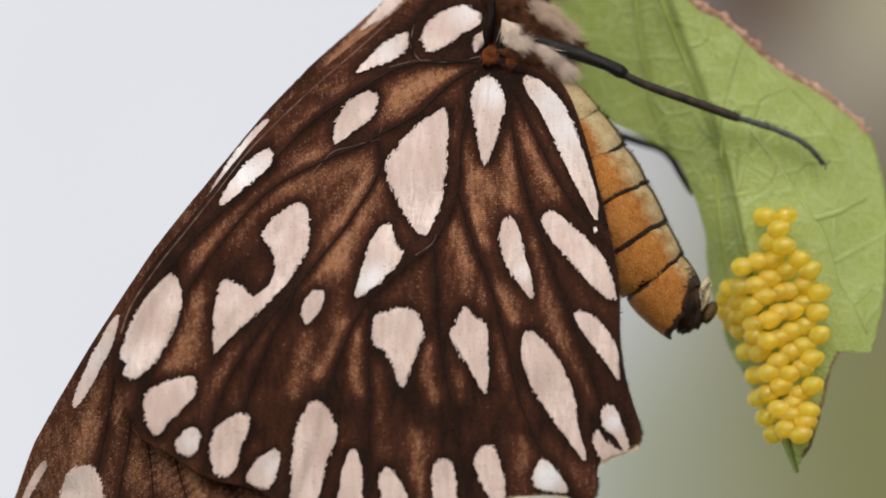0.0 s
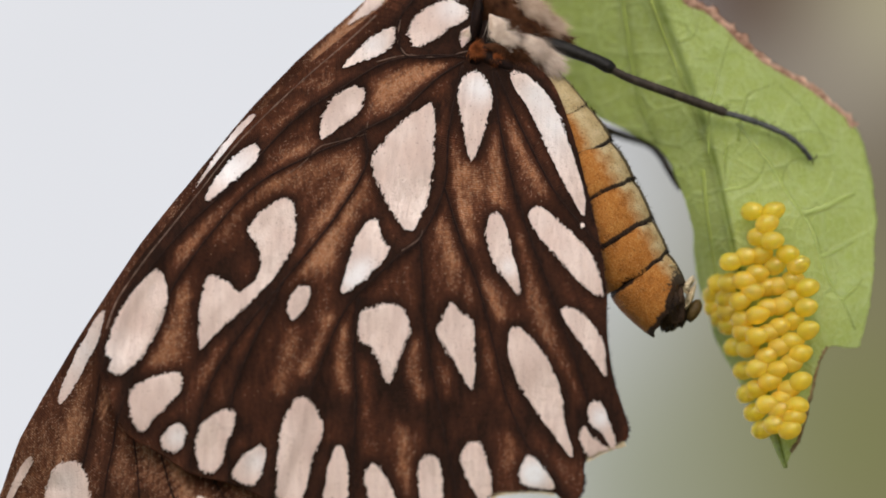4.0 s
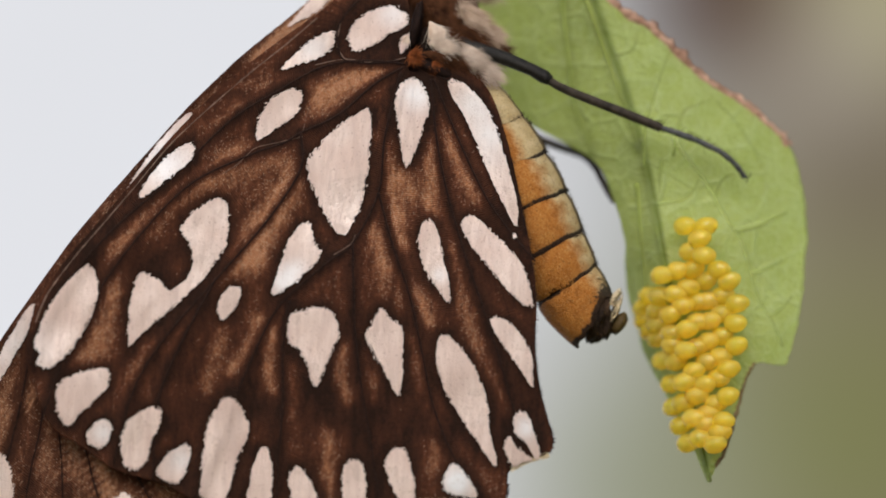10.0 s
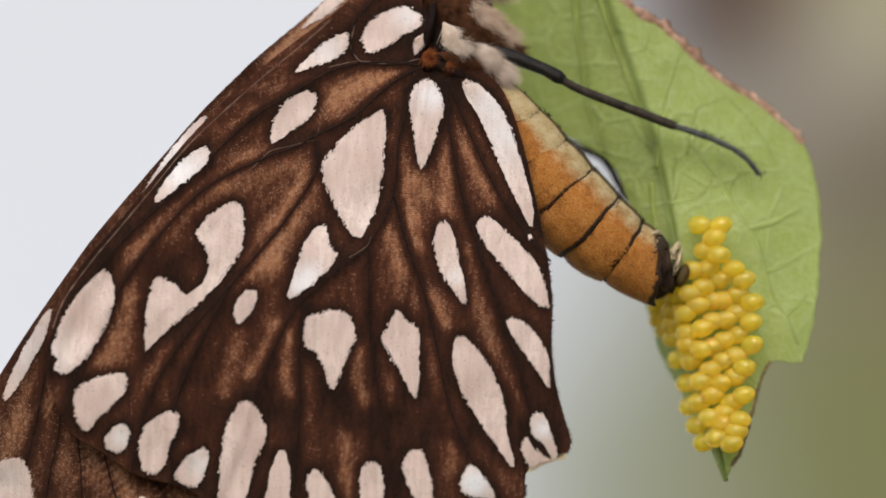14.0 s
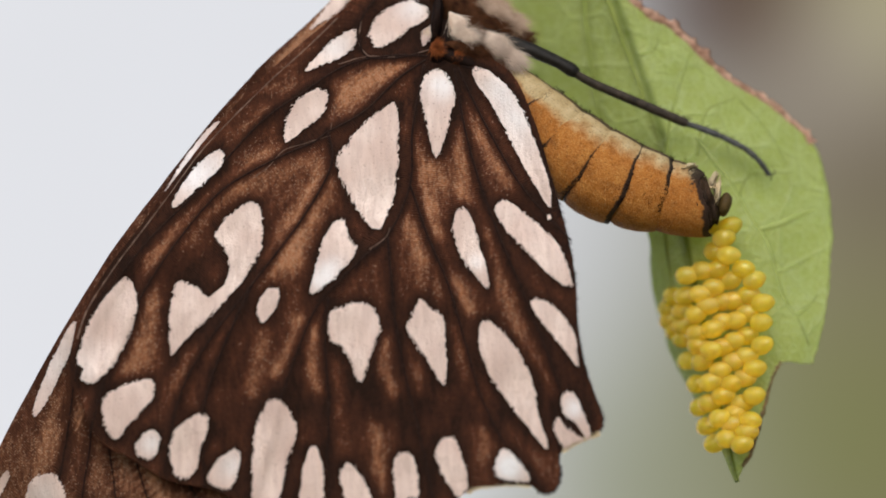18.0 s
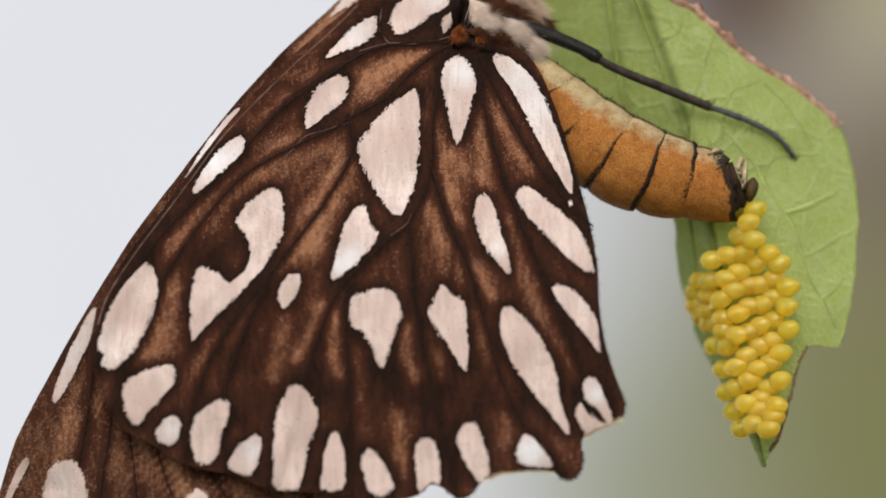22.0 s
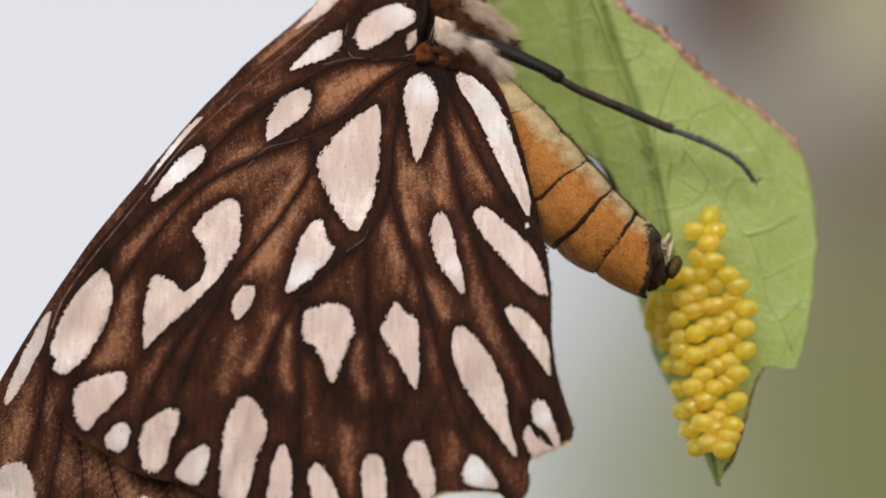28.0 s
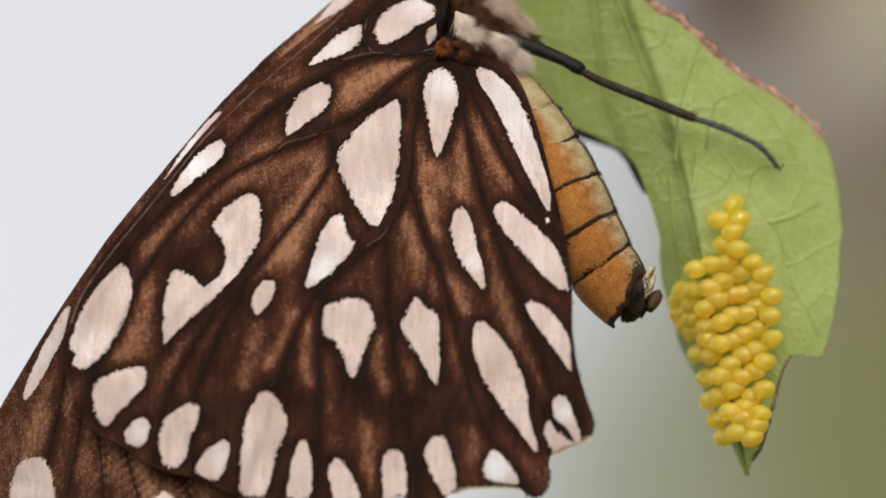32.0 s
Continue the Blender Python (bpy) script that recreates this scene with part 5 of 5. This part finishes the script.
# ---- what moves ----
def motions():
    for thing in (leaf, egg_cluster):
        walk(thing, [
            (0, pose(0.012210, 0.004000, 1.203336, -0.000, 0.000, 0.000)), (0.5, pose(0.012229, 0.004154, 1.203314, 0.056, 0.015, 0.081)),
            (1, pose(0.012156, 0.003974, 1.203438, -0.298, -0.985, 0.127)), (1.5, pose(0.012130, 0.003821, 1.203439, -0.012, -1.468, -0.096)),
            (2, pose(0.012217, 0.003417, 1.203282, 0.593, 0.649, 0.374)), (2.5, pose(0.012156, 0.003143, 1.203358, 0.378, 0.013, 0.379)),
            (3, pose(0.012216, 0.003739, 1.203306, 0.231, 0.184, 0.228)), (3.5, pose(0.012241, 0.003318, 1.203276, 0.937, 1.147, 0.648)),
            (4, pose(0.012196, 0.003678, 1.203368, 0.092, -0.121, 0.467)), (4.5, pose(0.012246, 0.003702, 1.203283, 0.078, 0.855, 0.731)),
            (6.5, pose(0.012219, 0.003439, 1.203344, 0.486, 0.708, 0.849)), (7, pose(0.012187, 0.003564, 1.203338, 0.622, 0.143, 0.278)),
            (7.5, pose(0.012297, 0.003952, 1.203251, 0.471, 1.432, 0.891)), (8, pose(0.012276, 0.004107, 1.203279, 0.334, 1.065, 0.933)),
            (8.5, pose(0.012287, 0.003742, 1.203274, 0.326, 1.199, 1.164)), (9, pose(0.012311, 0.003477, 1.203165, 0.282, 1.958, 1.241)),
            (9.5, pose(0.012229, 0.002976, 1.203301, 0.637, 1.080, 1.158)), (10, pose(0.012331, 0.004355, 1.203201, -0.219, 1.890, 1.945)),
            (10.5, pose(0.012298, 0.004388, 1.203262, 0.536, 1.599, 0.798)), (11, pose(0.012304, 0.004656, 1.203270, -0.105, 1.152, 1.661)),
            (11.5, pose(0.012281, 0.004837, 1.203261, -0.607, 1.264, 2.228)), (12, pose(0.012290, 0.004916, 1.203342, 0.626, 0.886, 0.843)),
            (12.5, pose(0.012306, 0.005013, 1.203267, 0.357, 1.253, 1.408)), (13, pose(0.012319, 0.005019, 1.203280, 0.177, 1.482, 1.174)),
            (13.5, pose(0.012275, 0.004546, 1.203292, -0.187, 1.147, 1.671)), (14, pose(0.012266, 0.004223, 1.203262, 0.336, 1.316, 1.735)),
            (14.5, pose(0.012301, 0.004251, 1.203278, 0.502, 0.757, 1.148)), (16.5, pose(0.012121, 0.003857, 1.203164, 0.622, 1.016, 1.650)),
            (17, pose(0.012110, 0.004121, 1.203080, 0.173, 1.056, 1.093)), (17.5, pose(0.012099, 0.004039, 1.203044, 0.336, 1.452, 1.213)),
            (18, pose(0.012088, 0.004044, 1.203068, 0.070, 1.140, 1.248)), (18.5, pose(0.012160, 0.004162, 1.202974, 0.168, 2.103, 1.708)),
            (19, pose(0.012171, 0.004276, 1.203010, -0.080, 1.616, 1.156)), (19.5, pose(0.012163, 0.004147, 1.202972, 0.058, 2.026, 1.233)),
            (20, pose(0.012075, 0.004000, 1.203073, 0.506, 0.483, 0.675)), (20.5, pose(0.012083, 0.003762, 1.203090, 0.601, 0.495, 0.430)),
            (21, pose(0.012105, 0.003748, 1.203103, 0.052, 0.331, 0.476)), (21.5, pose(0.012116, 0.003630, 1.203058, 0.704, 0.276, -0.101)),
            (22, pose(0.012094, 0.003518, 1.203103, 0.578, 0.545, 0.059)), (22.5, pose(0.012088, 0.003672, 1.203125, 0.736, -0.282, -0.107)),
            (23, pose(0.012197, 0.003794, 1.203080, 0.215, 0.889, 0.145)), (23.5, pose(0.012143, 0.003814, 1.203124, 0.497, -0.134, 0.145)),
            (24, pose(0.012170, 0.003582, 1.203073, 0.462, 0.437, 0.532)), (24.5, pose(0.012289, 0.004053, 1.203012, 0.617, 0.852, 0.151)),
            (26.5, pose(0.012202, 0.004343, 1.203098, 0.623, 0.826, 0.513)), (27, pose(0.012245, 0.004512, 1.203048, 0.154, 1.281, 0.935)),
            (27.5, pose(0.012289, 0.004613, 1.203027, -0.009, 1.965, 1.122)), (28, pose(0.012309, 0.004632, 1.203023, 0.372, 1.758, 1.165)),
            (28.5, pose(0.012321, 0.004366, 1.202960, 0.034, 2.335, 0.811)), (29, pose(0.012271, 0.004164, 1.203023, -0.325, 1.740, 1.105)),
            (29.5, pose(0.012267, 0.004174, 1.203065, 0.219, 1.169, 1.068)), (30, pose(0.012294, 0.004336, 1.203039, 0.166, 1.145, 1.029)),
            (30.5, pose(0.012337, 0.004220, 1.203054, 0.142, 1.726, 1.008)), (31, pose(0.012255, 0.003901, 1.203119, 0.612, 0.615, 0.427)),
            (31.5, pose(0.012325, 0.004124, 1.203066, 0.492, 1.397, 0.824)), (32, pose(0.012290, 0.004014, 1.203128, 0.427, 0.822, 0.740)),
        ])
    walk(butterfly, [
        (0, pose(0.001989, 0.001000, 1.208001, -0.000, 0.000, 0.000)), (0.5, pose(0.001991, 0.001144, 1.207990, -0.716, 0.149, 0.637)),
        (1, pose(0.001808, 0.001053, 1.207887, -0.127, -1.182, -0.577)), (1.5, pose(0.001726, 0.000733, 1.207869, -0.224, -1.418, -0.100)),
        (2, pose(0.002085, 0.000594, 1.208060, 0.156, 0.860, 0.080)), (2.5, pose(0.002005, 0.000473, 1.208015, -0.096, 0.198, -0.689)),
        (3, pose(0.002022, 0.000519, 1.208019, -0.622, 0.376, -0.107)), (3.5, pose(0.002192, 0.000443, 1.208091, -0.017, 1.209, -1.171)),
        (4, pose(0.001983, 0.000545, 1.208006, 0.228, 0.028, -0.274)), (4.5, pose(0.002126, 0.000620, 1.208075, 0.306, 0.852, -0.271)),
        (6.5, pose(0.002094, 0.000365, 1.208012, 0.152, 0.529, -1.863)), (7, pose(0.002016, 0.000621, 1.208008, -0.169, 0.416, 0.327)),
        (7.5, pose(0.002239, 0.000591, 1.208080, -0.227, 1.429, -0.952)), (8, pose(0.002151, 0.000747, 1.208076, 0.738, 0.951, -0.367)),
        (8.5, pose(0.002180, 0.000164, 1.208115, 0.863, 1.392, 0.473)), (9, pose(0.002300, -0.000163, 1.208185, 0.218, 2.295, 0.702)),
        (9.5, pose(0.002115, -0.000192, 1.208124, 1.303, 1.245, 0.692)), (10, pose(0.002302, 0.000852, 1.208145, 0.682, 2.080, 0.841)),
        (10.5, pose(0.002288, 0.001324, 1.208115, 1.010, 1.699, 0.306)), (11, pose(0.002219, 0.001277, 1.208072, 0.513, 1.281, 0.177)),
        (11.5, pose(0.002238, 0.001752, 1.208052, 0.049, 1.473, 0.989)), (12, pose(0.002221, 0.001736, 1.208033, 0.860, 0.926, -1.268)),
        (12.5, pose(0.002248, 0.001699, 1.208058, 0.055, 1.277, 0.059)), (13, pose(0.002295, 0.001658, 1.208079, 0.528, 1.277, -1.802)),
        (13.5, pose(0.002195, 0.001085, 1.208052, 0.449, 1.054, -0.113)), (14, pose(0.002242, 0.000730, 1.208116, 1.717, 1.510, 0.016)),
        (14.5, pose(0.002191, 0.000793, 1.208054, 0.730, 1.345, -0.807)), (16.5, pose(0.002028, 0.000704, 1.208245, -1.018, -1.319, -1.575)),
        (17, pose(0.001967, 0.000823, 1.208358, -1.420, -2.029, -0.227)), (17.5, pose(0.002079, 0.000661, 1.208407, -1.133, -1.829, -2.420)),
        (18, pose(0.002003, 0.000808, 1.208359, -2.165, -2.236, -1.769)), (18.5, pose(0.002143, 0.000729, 1.208448, -1.801, -1.112, -1.450)),
        (19, pose(0.002025, 0.000884, 1.208400, -2.175, -1.653, -1.642)), (19.5, pose(0.002104, 0.001015, 1.208441, -2.668, -1.429, -1.356)),
        (20, pose(0.001831, 0.001145, 1.208298, -2.670, -2.830, -0.912)), (20.5, pose(0.001835, 0.000921, 1.208313, -2.282, -2.555, -1.389)),
        (21, pose(0.001810, 0.001114, 1.208284, -2.831, -2.490, -0.874)), (21.5, pose(0.001853, 0.000862, 1.208249, -3.556, -2.000, -0.865)),
        (22, pose(0.001865, 0.000825, 1.208277, -3.039, -2.200, -1.123)), (22.5, pose(0.001767, 0.000770, 1.208218, -3.399, -2.406, -0.296)),
        (23, pose(0.001972, 0.000642, 1.208292, -2.687, -1.474, -2.338)), (23.5, pose(0.001796, 0.000804, 1.208191, -3.311, -2.234, -1.679)),
        (24, pose(0.001860, 0.000728, 1.208242, -3.290, -1.337, -0.740)), (24.5, pose(0.001976, 0.000803, 1.208274, -3.600, -0.457, -1.771)),
        (26.5, pose(0.001978, 0.000834, 1.208285, -2.238, -1.332, -1.162)), (27, pose(0.002058, 0.000966, 1.208317, -2.187, -0.886, -1.071)),
        (27.5, pose(0.002167, 0.000954, 1.208333, -1.734, -0.243, -1.581)), (28, pose(0.002171, 0.000963, 1.208327, -2.353, -0.041, -1.913)),
        (28.5, pose(0.002256, 0.001045, 1.208354, -2.494, 0.844, -0.388)), (29, pose(0.002157, 0.000992, 1.208294, -2.281, 0.431, -0.670)),
        (29.5, pose(0.002065, 0.000967, 1.208248, -1.912, 0.165, -0.514)), (30, pose(0.002107, 0.001011, 1.208253, -2.328, 0.516, -0.415)),
        (30.5, pose(0.002179, 0.000785, 1.208262, -2.556, 0.665, -1.725)), (31, pose(0.002015, 0.000860, 1.208197, -2.230, 0.065, -0.387)),
        (31.5, pose(0.002126, 0.000893, 1.208243, -1.984, 0.682, -0.894)), (32, pose(0.002032, 0.000739, 1.208177, -2.386, -0.001, -1.490)),
    ])
    for limb in (leg, far_leg):
        walk(limb, [
            (0, pose(0.005434, -0.000000, -0.000856, 0.000, 0.000, -0.000)), (0.5, pose(0.005434, -0.000211, -0.000848, 0.692, 0.085, -0.702)),
            (1, pose(0.005446, 0.000012, -0.000837, 0.154, -0.316, 0.607)), (1.5, pose(0.005460, 0.000208, -0.000832, 0.087, -0.022, -0.191)),
            (2, pose(0.005440, 0.000394, -0.000803, -0.152, -0.115, -0.085)), (2.5, pose(0.005447, 0.000599, -0.000793, 0.102, -0.233, 0.708)),
            (3, pose(0.005443, 0.000529, -0.000805, 0.662, -0.098, 0.218)), (3.5, pose(0.005424, 0.000692, -0.000780, 0.043, -0.152, 1.269)),
            (4, pose(0.005444, 0.000481, -0.000821, -0.206, -0.027, 0.296)), (4.5, pose(0.005435, 0.000446, -0.000836, -0.253, -0.036, 0.436)),
            (6.5, pose(0.005411, 0.000832, -0.000769, -0.149, -0.035, 1.943)), (7, pose(0.005455, 0.000402, -0.000809, 0.263, -0.339, -0.126)),
            (7.5, pose(0.005428, 0.000540, -0.000786, 0.267, 0.138, 1.096)), (8, pose(0.005436, 0.000347, -0.000811, -0.627, 0.204, 0.635)),
            (8.5, pose(0.005461, 0.000798, -0.000785, -0.822, -0.146, -0.399)), (9, pose(0.005527, 0.001109, -0.000760, -0.153, 0.242, -0.636)),
            (9.5, pose(0.005548, 0.001071, -0.000778, -1.336, 0.129, -0.828)), (10, pose(0.005403, 0.000112, -0.000807, -0.577, 0.028, -0.648)),
            (10.5, pose(0.005369, -0.000236, -0.000817, -0.801, -0.252, 0.198)), (11, pose(0.005383, -0.000235, -0.000846, -0.390, -0.434, 0.089)),
            (11.5, pose(0.005343, -0.000747, -0.000817, 0.141, -0.200, -0.610)), (12, pose(0.005348, -0.000503, -0.000824, -0.670, -0.249, 1.774)),
            (12.5, pose(0.005344, -0.000594, -0.000838, 0.120, -0.067, 0.365)), (13, pose(0.005309, -0.000373, -0.000847, -0.366, -0.007, 2.289)),
            (13.5, pose(0.005354, 0.000019, -0.000808, -0.284, -0.021, 0.501)), (14, pose(0.005374, 0.000333, -0.000812, -1.580, -0.036, 0.323)),
            (14.5, pose(0.005429, 0.000354, -0.000763, -0.615, -0.411, 1.125)), (16.5, pose(0.005500, 0.000536, -0.001099, 1.185, 3.934, 1.910)),
            (17, pose(0.005533, 0.000291, -0.001254, 1.543, 5.408, 0.590)), (17.5, pose(0.005440, 0.000671, -0.001265, 1.357, 5.444, 2.819)),
            (18, pose(0.005496, 0.000497, -0.001264, 2.409, 5.595, 2.316)), (18.5, pose(0.005513, 0.000552, -0.001275, 2.003, 5.588, 1.995)),
            (19, pose(0.005548, 0.000393, -0.001290, 2.346, 5.473, 2.105)), (19.5, pose(0.005543, 0.000197, -0.001331, 2.742, 5.910, 1.701)),
            (20, pose(0.005584, 0.000066, -0.001342, 2.818, 5.574, 1.394)), (20.5, pose(0.005612, 0.000288, -0.001304, 2.389, 5.223, 1.674)),
            (21, pose(0.005626, 0.000035, -0.001296, 2.871, 4.849, 1.107)), (21.5, pose(0.005625, 0.000298, -0.001231, 3.587, 4.345, 1.126)),
            (22, pose(0.005589, 0.000348, -0.001222, 3.084, 4.552, 1.359)), (22.5, pose(0.005607, 0.000339, -0.001205, 3.438, 4.074, 0.572)),
            (23, pose(0.005590, 0.000660, -0.001191, 2.782, 4.101, 2.596)), (23.5, pose(0.005614, 0.000444, -0.001191, 3.392, 3.808, 1.947)),
            (24, pose(0.005629, 0.000396, -0.001163, 3.272, 3.434, 0.871)), (24.5, pose(0.005618, 0.000438, -0.001136, 3.589, 3.030, 1.937)),
            (26.5, pose(0.005546, 0.000353, -0.001194, 2.307, 4.045, 1.423)), (27, pose(0.005566, 0.000266, -0.001198, 2.334, 3.996, 1.527)),
            (27.5, pose(0.005544, 0.000302, -0.001166, 1.851, 4.112, 1.952)), (28, pose(0.005543, 0.000322, -0.001134, 2.433, 3.555, 2.251)),
            (28.5, pose(0.005571, 0.000099, -0.001111, 2.577, 3.283, 0.740)), (29, pose(0.005579, 0.000183, -0.001075, 2.385, 2.945, 1.032)),
            (29.5, pose(0.005597, 0.000149, -0.001056, 1.952, 2.596, 0.713)), (30, pose(0.005577, 0.000103, -0.001044, 2.364, 2.244, 0.617)),
            (30.5, pose(0.005581, 0.000499, -0.001031, 2.643, 2.146, 2.080)), (31, pose(0.005609, 0.000251, -0.001014, 2.298, 1.956, 0.596)),
            (31.5, pose(0.005611, 0.000292, -0.001005, 2.071, 2.149, 1.203)), (32, pose(0.005588, 0.000486, -0.000980, 2.448, 1.959, 1.718)),
        ])
    bends = [(0, 0.03, 0.96), (2, 0.01, 0.94), (4, 0, 0.96), (7, -0.02, 0.96), (9, -0.02, 0.96), (11, -0.02, 0.94), (12, -0.07, 0.96), (12.5, 0.02, 0.94), (13, 0.26, 0.92), (13.5, 0.47, 0.9), (14, 0.43, 0.92), (14.5, 0.49, 0.92), (16.5, 0.73, 0.84), (17, 0.84, 0.84), (18, 0.77, 0.88), (19, 0.81, 0.9), (20, 0.8, 0.9), (21.5, 0.8, 0.9), (23, 0.85, 0.9), (24, 0.89, 0.92), (24.5, 0.87, 0.92), (26.5, 0.72, 0.86), (27, 0.56, 0.9), (27.5, 0.42, 0.88), (28, 0.37, 0.9), (28.5, 0.34, 0.92), (29, 0.3, 0.9), (29.5, 0.16, 0.92), (30, 0.11, 0.92), (31, 0.05, 0.9), (32, -0.02, 0.92)]
    for k, piece in enumerate(rings):
        walk(piece, [(t, ring_pose(*ring_places(b, reach)[k])) for t, b, reach in bends])
    walk(fresh_egg, [
        (0, pose(-0.002807, -0.002100, -0.004767, 0, -50, 20)), (0.5, pose(-0.002911, -0.002147, -0.004749, 0, -50, 20)),
        (1, pose(-0.002923, -0.002087, -0.004724, 0, -50, 20)), (1.5, pose(-0.003031, -0.002241, -0.004642, 0, -50, 20)),
        (2, pose(-0.003026, -0.001916, -0.004633, 0, -50, 20)), (2.5, pose(-0.002958, -0.001884, -0.004704, 0, -50, 20)),
        (3, pose(-0.003004, -0.002443, -0.004743, 0, -50, 20)), (3.5, pose(-0.002897, -0.002167, -0.004815, 0, -50, 20)),
        (4, pose(-0.002960, -0.002214, -0.004862, 0, -50, 20)), (4.5, pose(-0.002946, -0.002133, -0.004870, 0, -50, 20)),
        (6.5, pose(-0.002954, -0.002379, -0.004965, 0, -50, 20)), (7, pose(-0.003051, -0.002070, -0.004931, 0, -50, 20)),
        (7.5, pose(-0.003009, -0.002608, -0.004968, 0, -50, 20)), (8, pose(-0.003033, -0.002360, -0.004913, 0, -50, 20)),
        (8.5, pose(-0.003104, -0.002440, -0.004929, 0, -50, 20)), (9, pose(-0.003109, -0.002574, -0.004915, 0, -50, 20)),
        (9.5, pose(-0.003120, -0.001958, -0.004858, 0, -50, 20)), (10, pose(-0.003177, -0.002261, -0.004878, 0, -50, 20)),
        (10.5, pose(-0.003084, -0.001962, -0.004821, 0, -50, 20)), (11, pose(-0.003194, -0.002270, -0.004781, 0, -50, 20)),
        (11.5, pose(-0.003250, -0.001878, -0.005004, 0, -50, 20)), (12, pose(-0.003191, -0.002293, -0.005115, 0, -50, 20)),
        (12.5, pose(-0.002972, -0.002353, -0.004686, 0, -50, 20)), (13, pose(-0.002056, -0.002601, -0.003818, 0, -50, 20)),
        (13.5, pose(-0.001566, -0.002462, -0.002981, 0, -50, 20)), (14, pose(-0.001539, -0.002327, -0.003210, 0, -50, 20)),
        (14.5, pose(-0.001399, -0.002582, -0.003049, 0, -50, 20)), (16.5, pose(-0.001110, -0.002590, -0.000925, 0, -50, 20)),
        (17, pose(-0.000854, -0.002563, -0.000229, 0, -50, 20)), (17.5, pose(-0.000622, -0.002987, -0.000411, 0, -50, 20)),
        (18, pose(-0.000541, -0.002860, -0.000690, 0, -50, 20)), (18.5, pose(-0.000469, -0.002964, -0.000674, 0, -50, 20)),
        (19, pose(-0.000380, -0.003003, -0.000656, 0, -50, 20)), (19.5, pose(-0.000326, -0.002750, -0.000634, 0, -50, 20)),
        (20, pose(-0.000366, -0.002409, -0.000631, 0, -50, 20)), (20.5, pose(-0.000383, -0.002437, -0.000672, 0, -50, 20)),
        (23, pose(0.001735, -0.001700, -0.001374, 0, -50, 20)), (32, pose(0.001735, -0.001700, -0.001374, 0, -50, 20)),
    ])


motions()
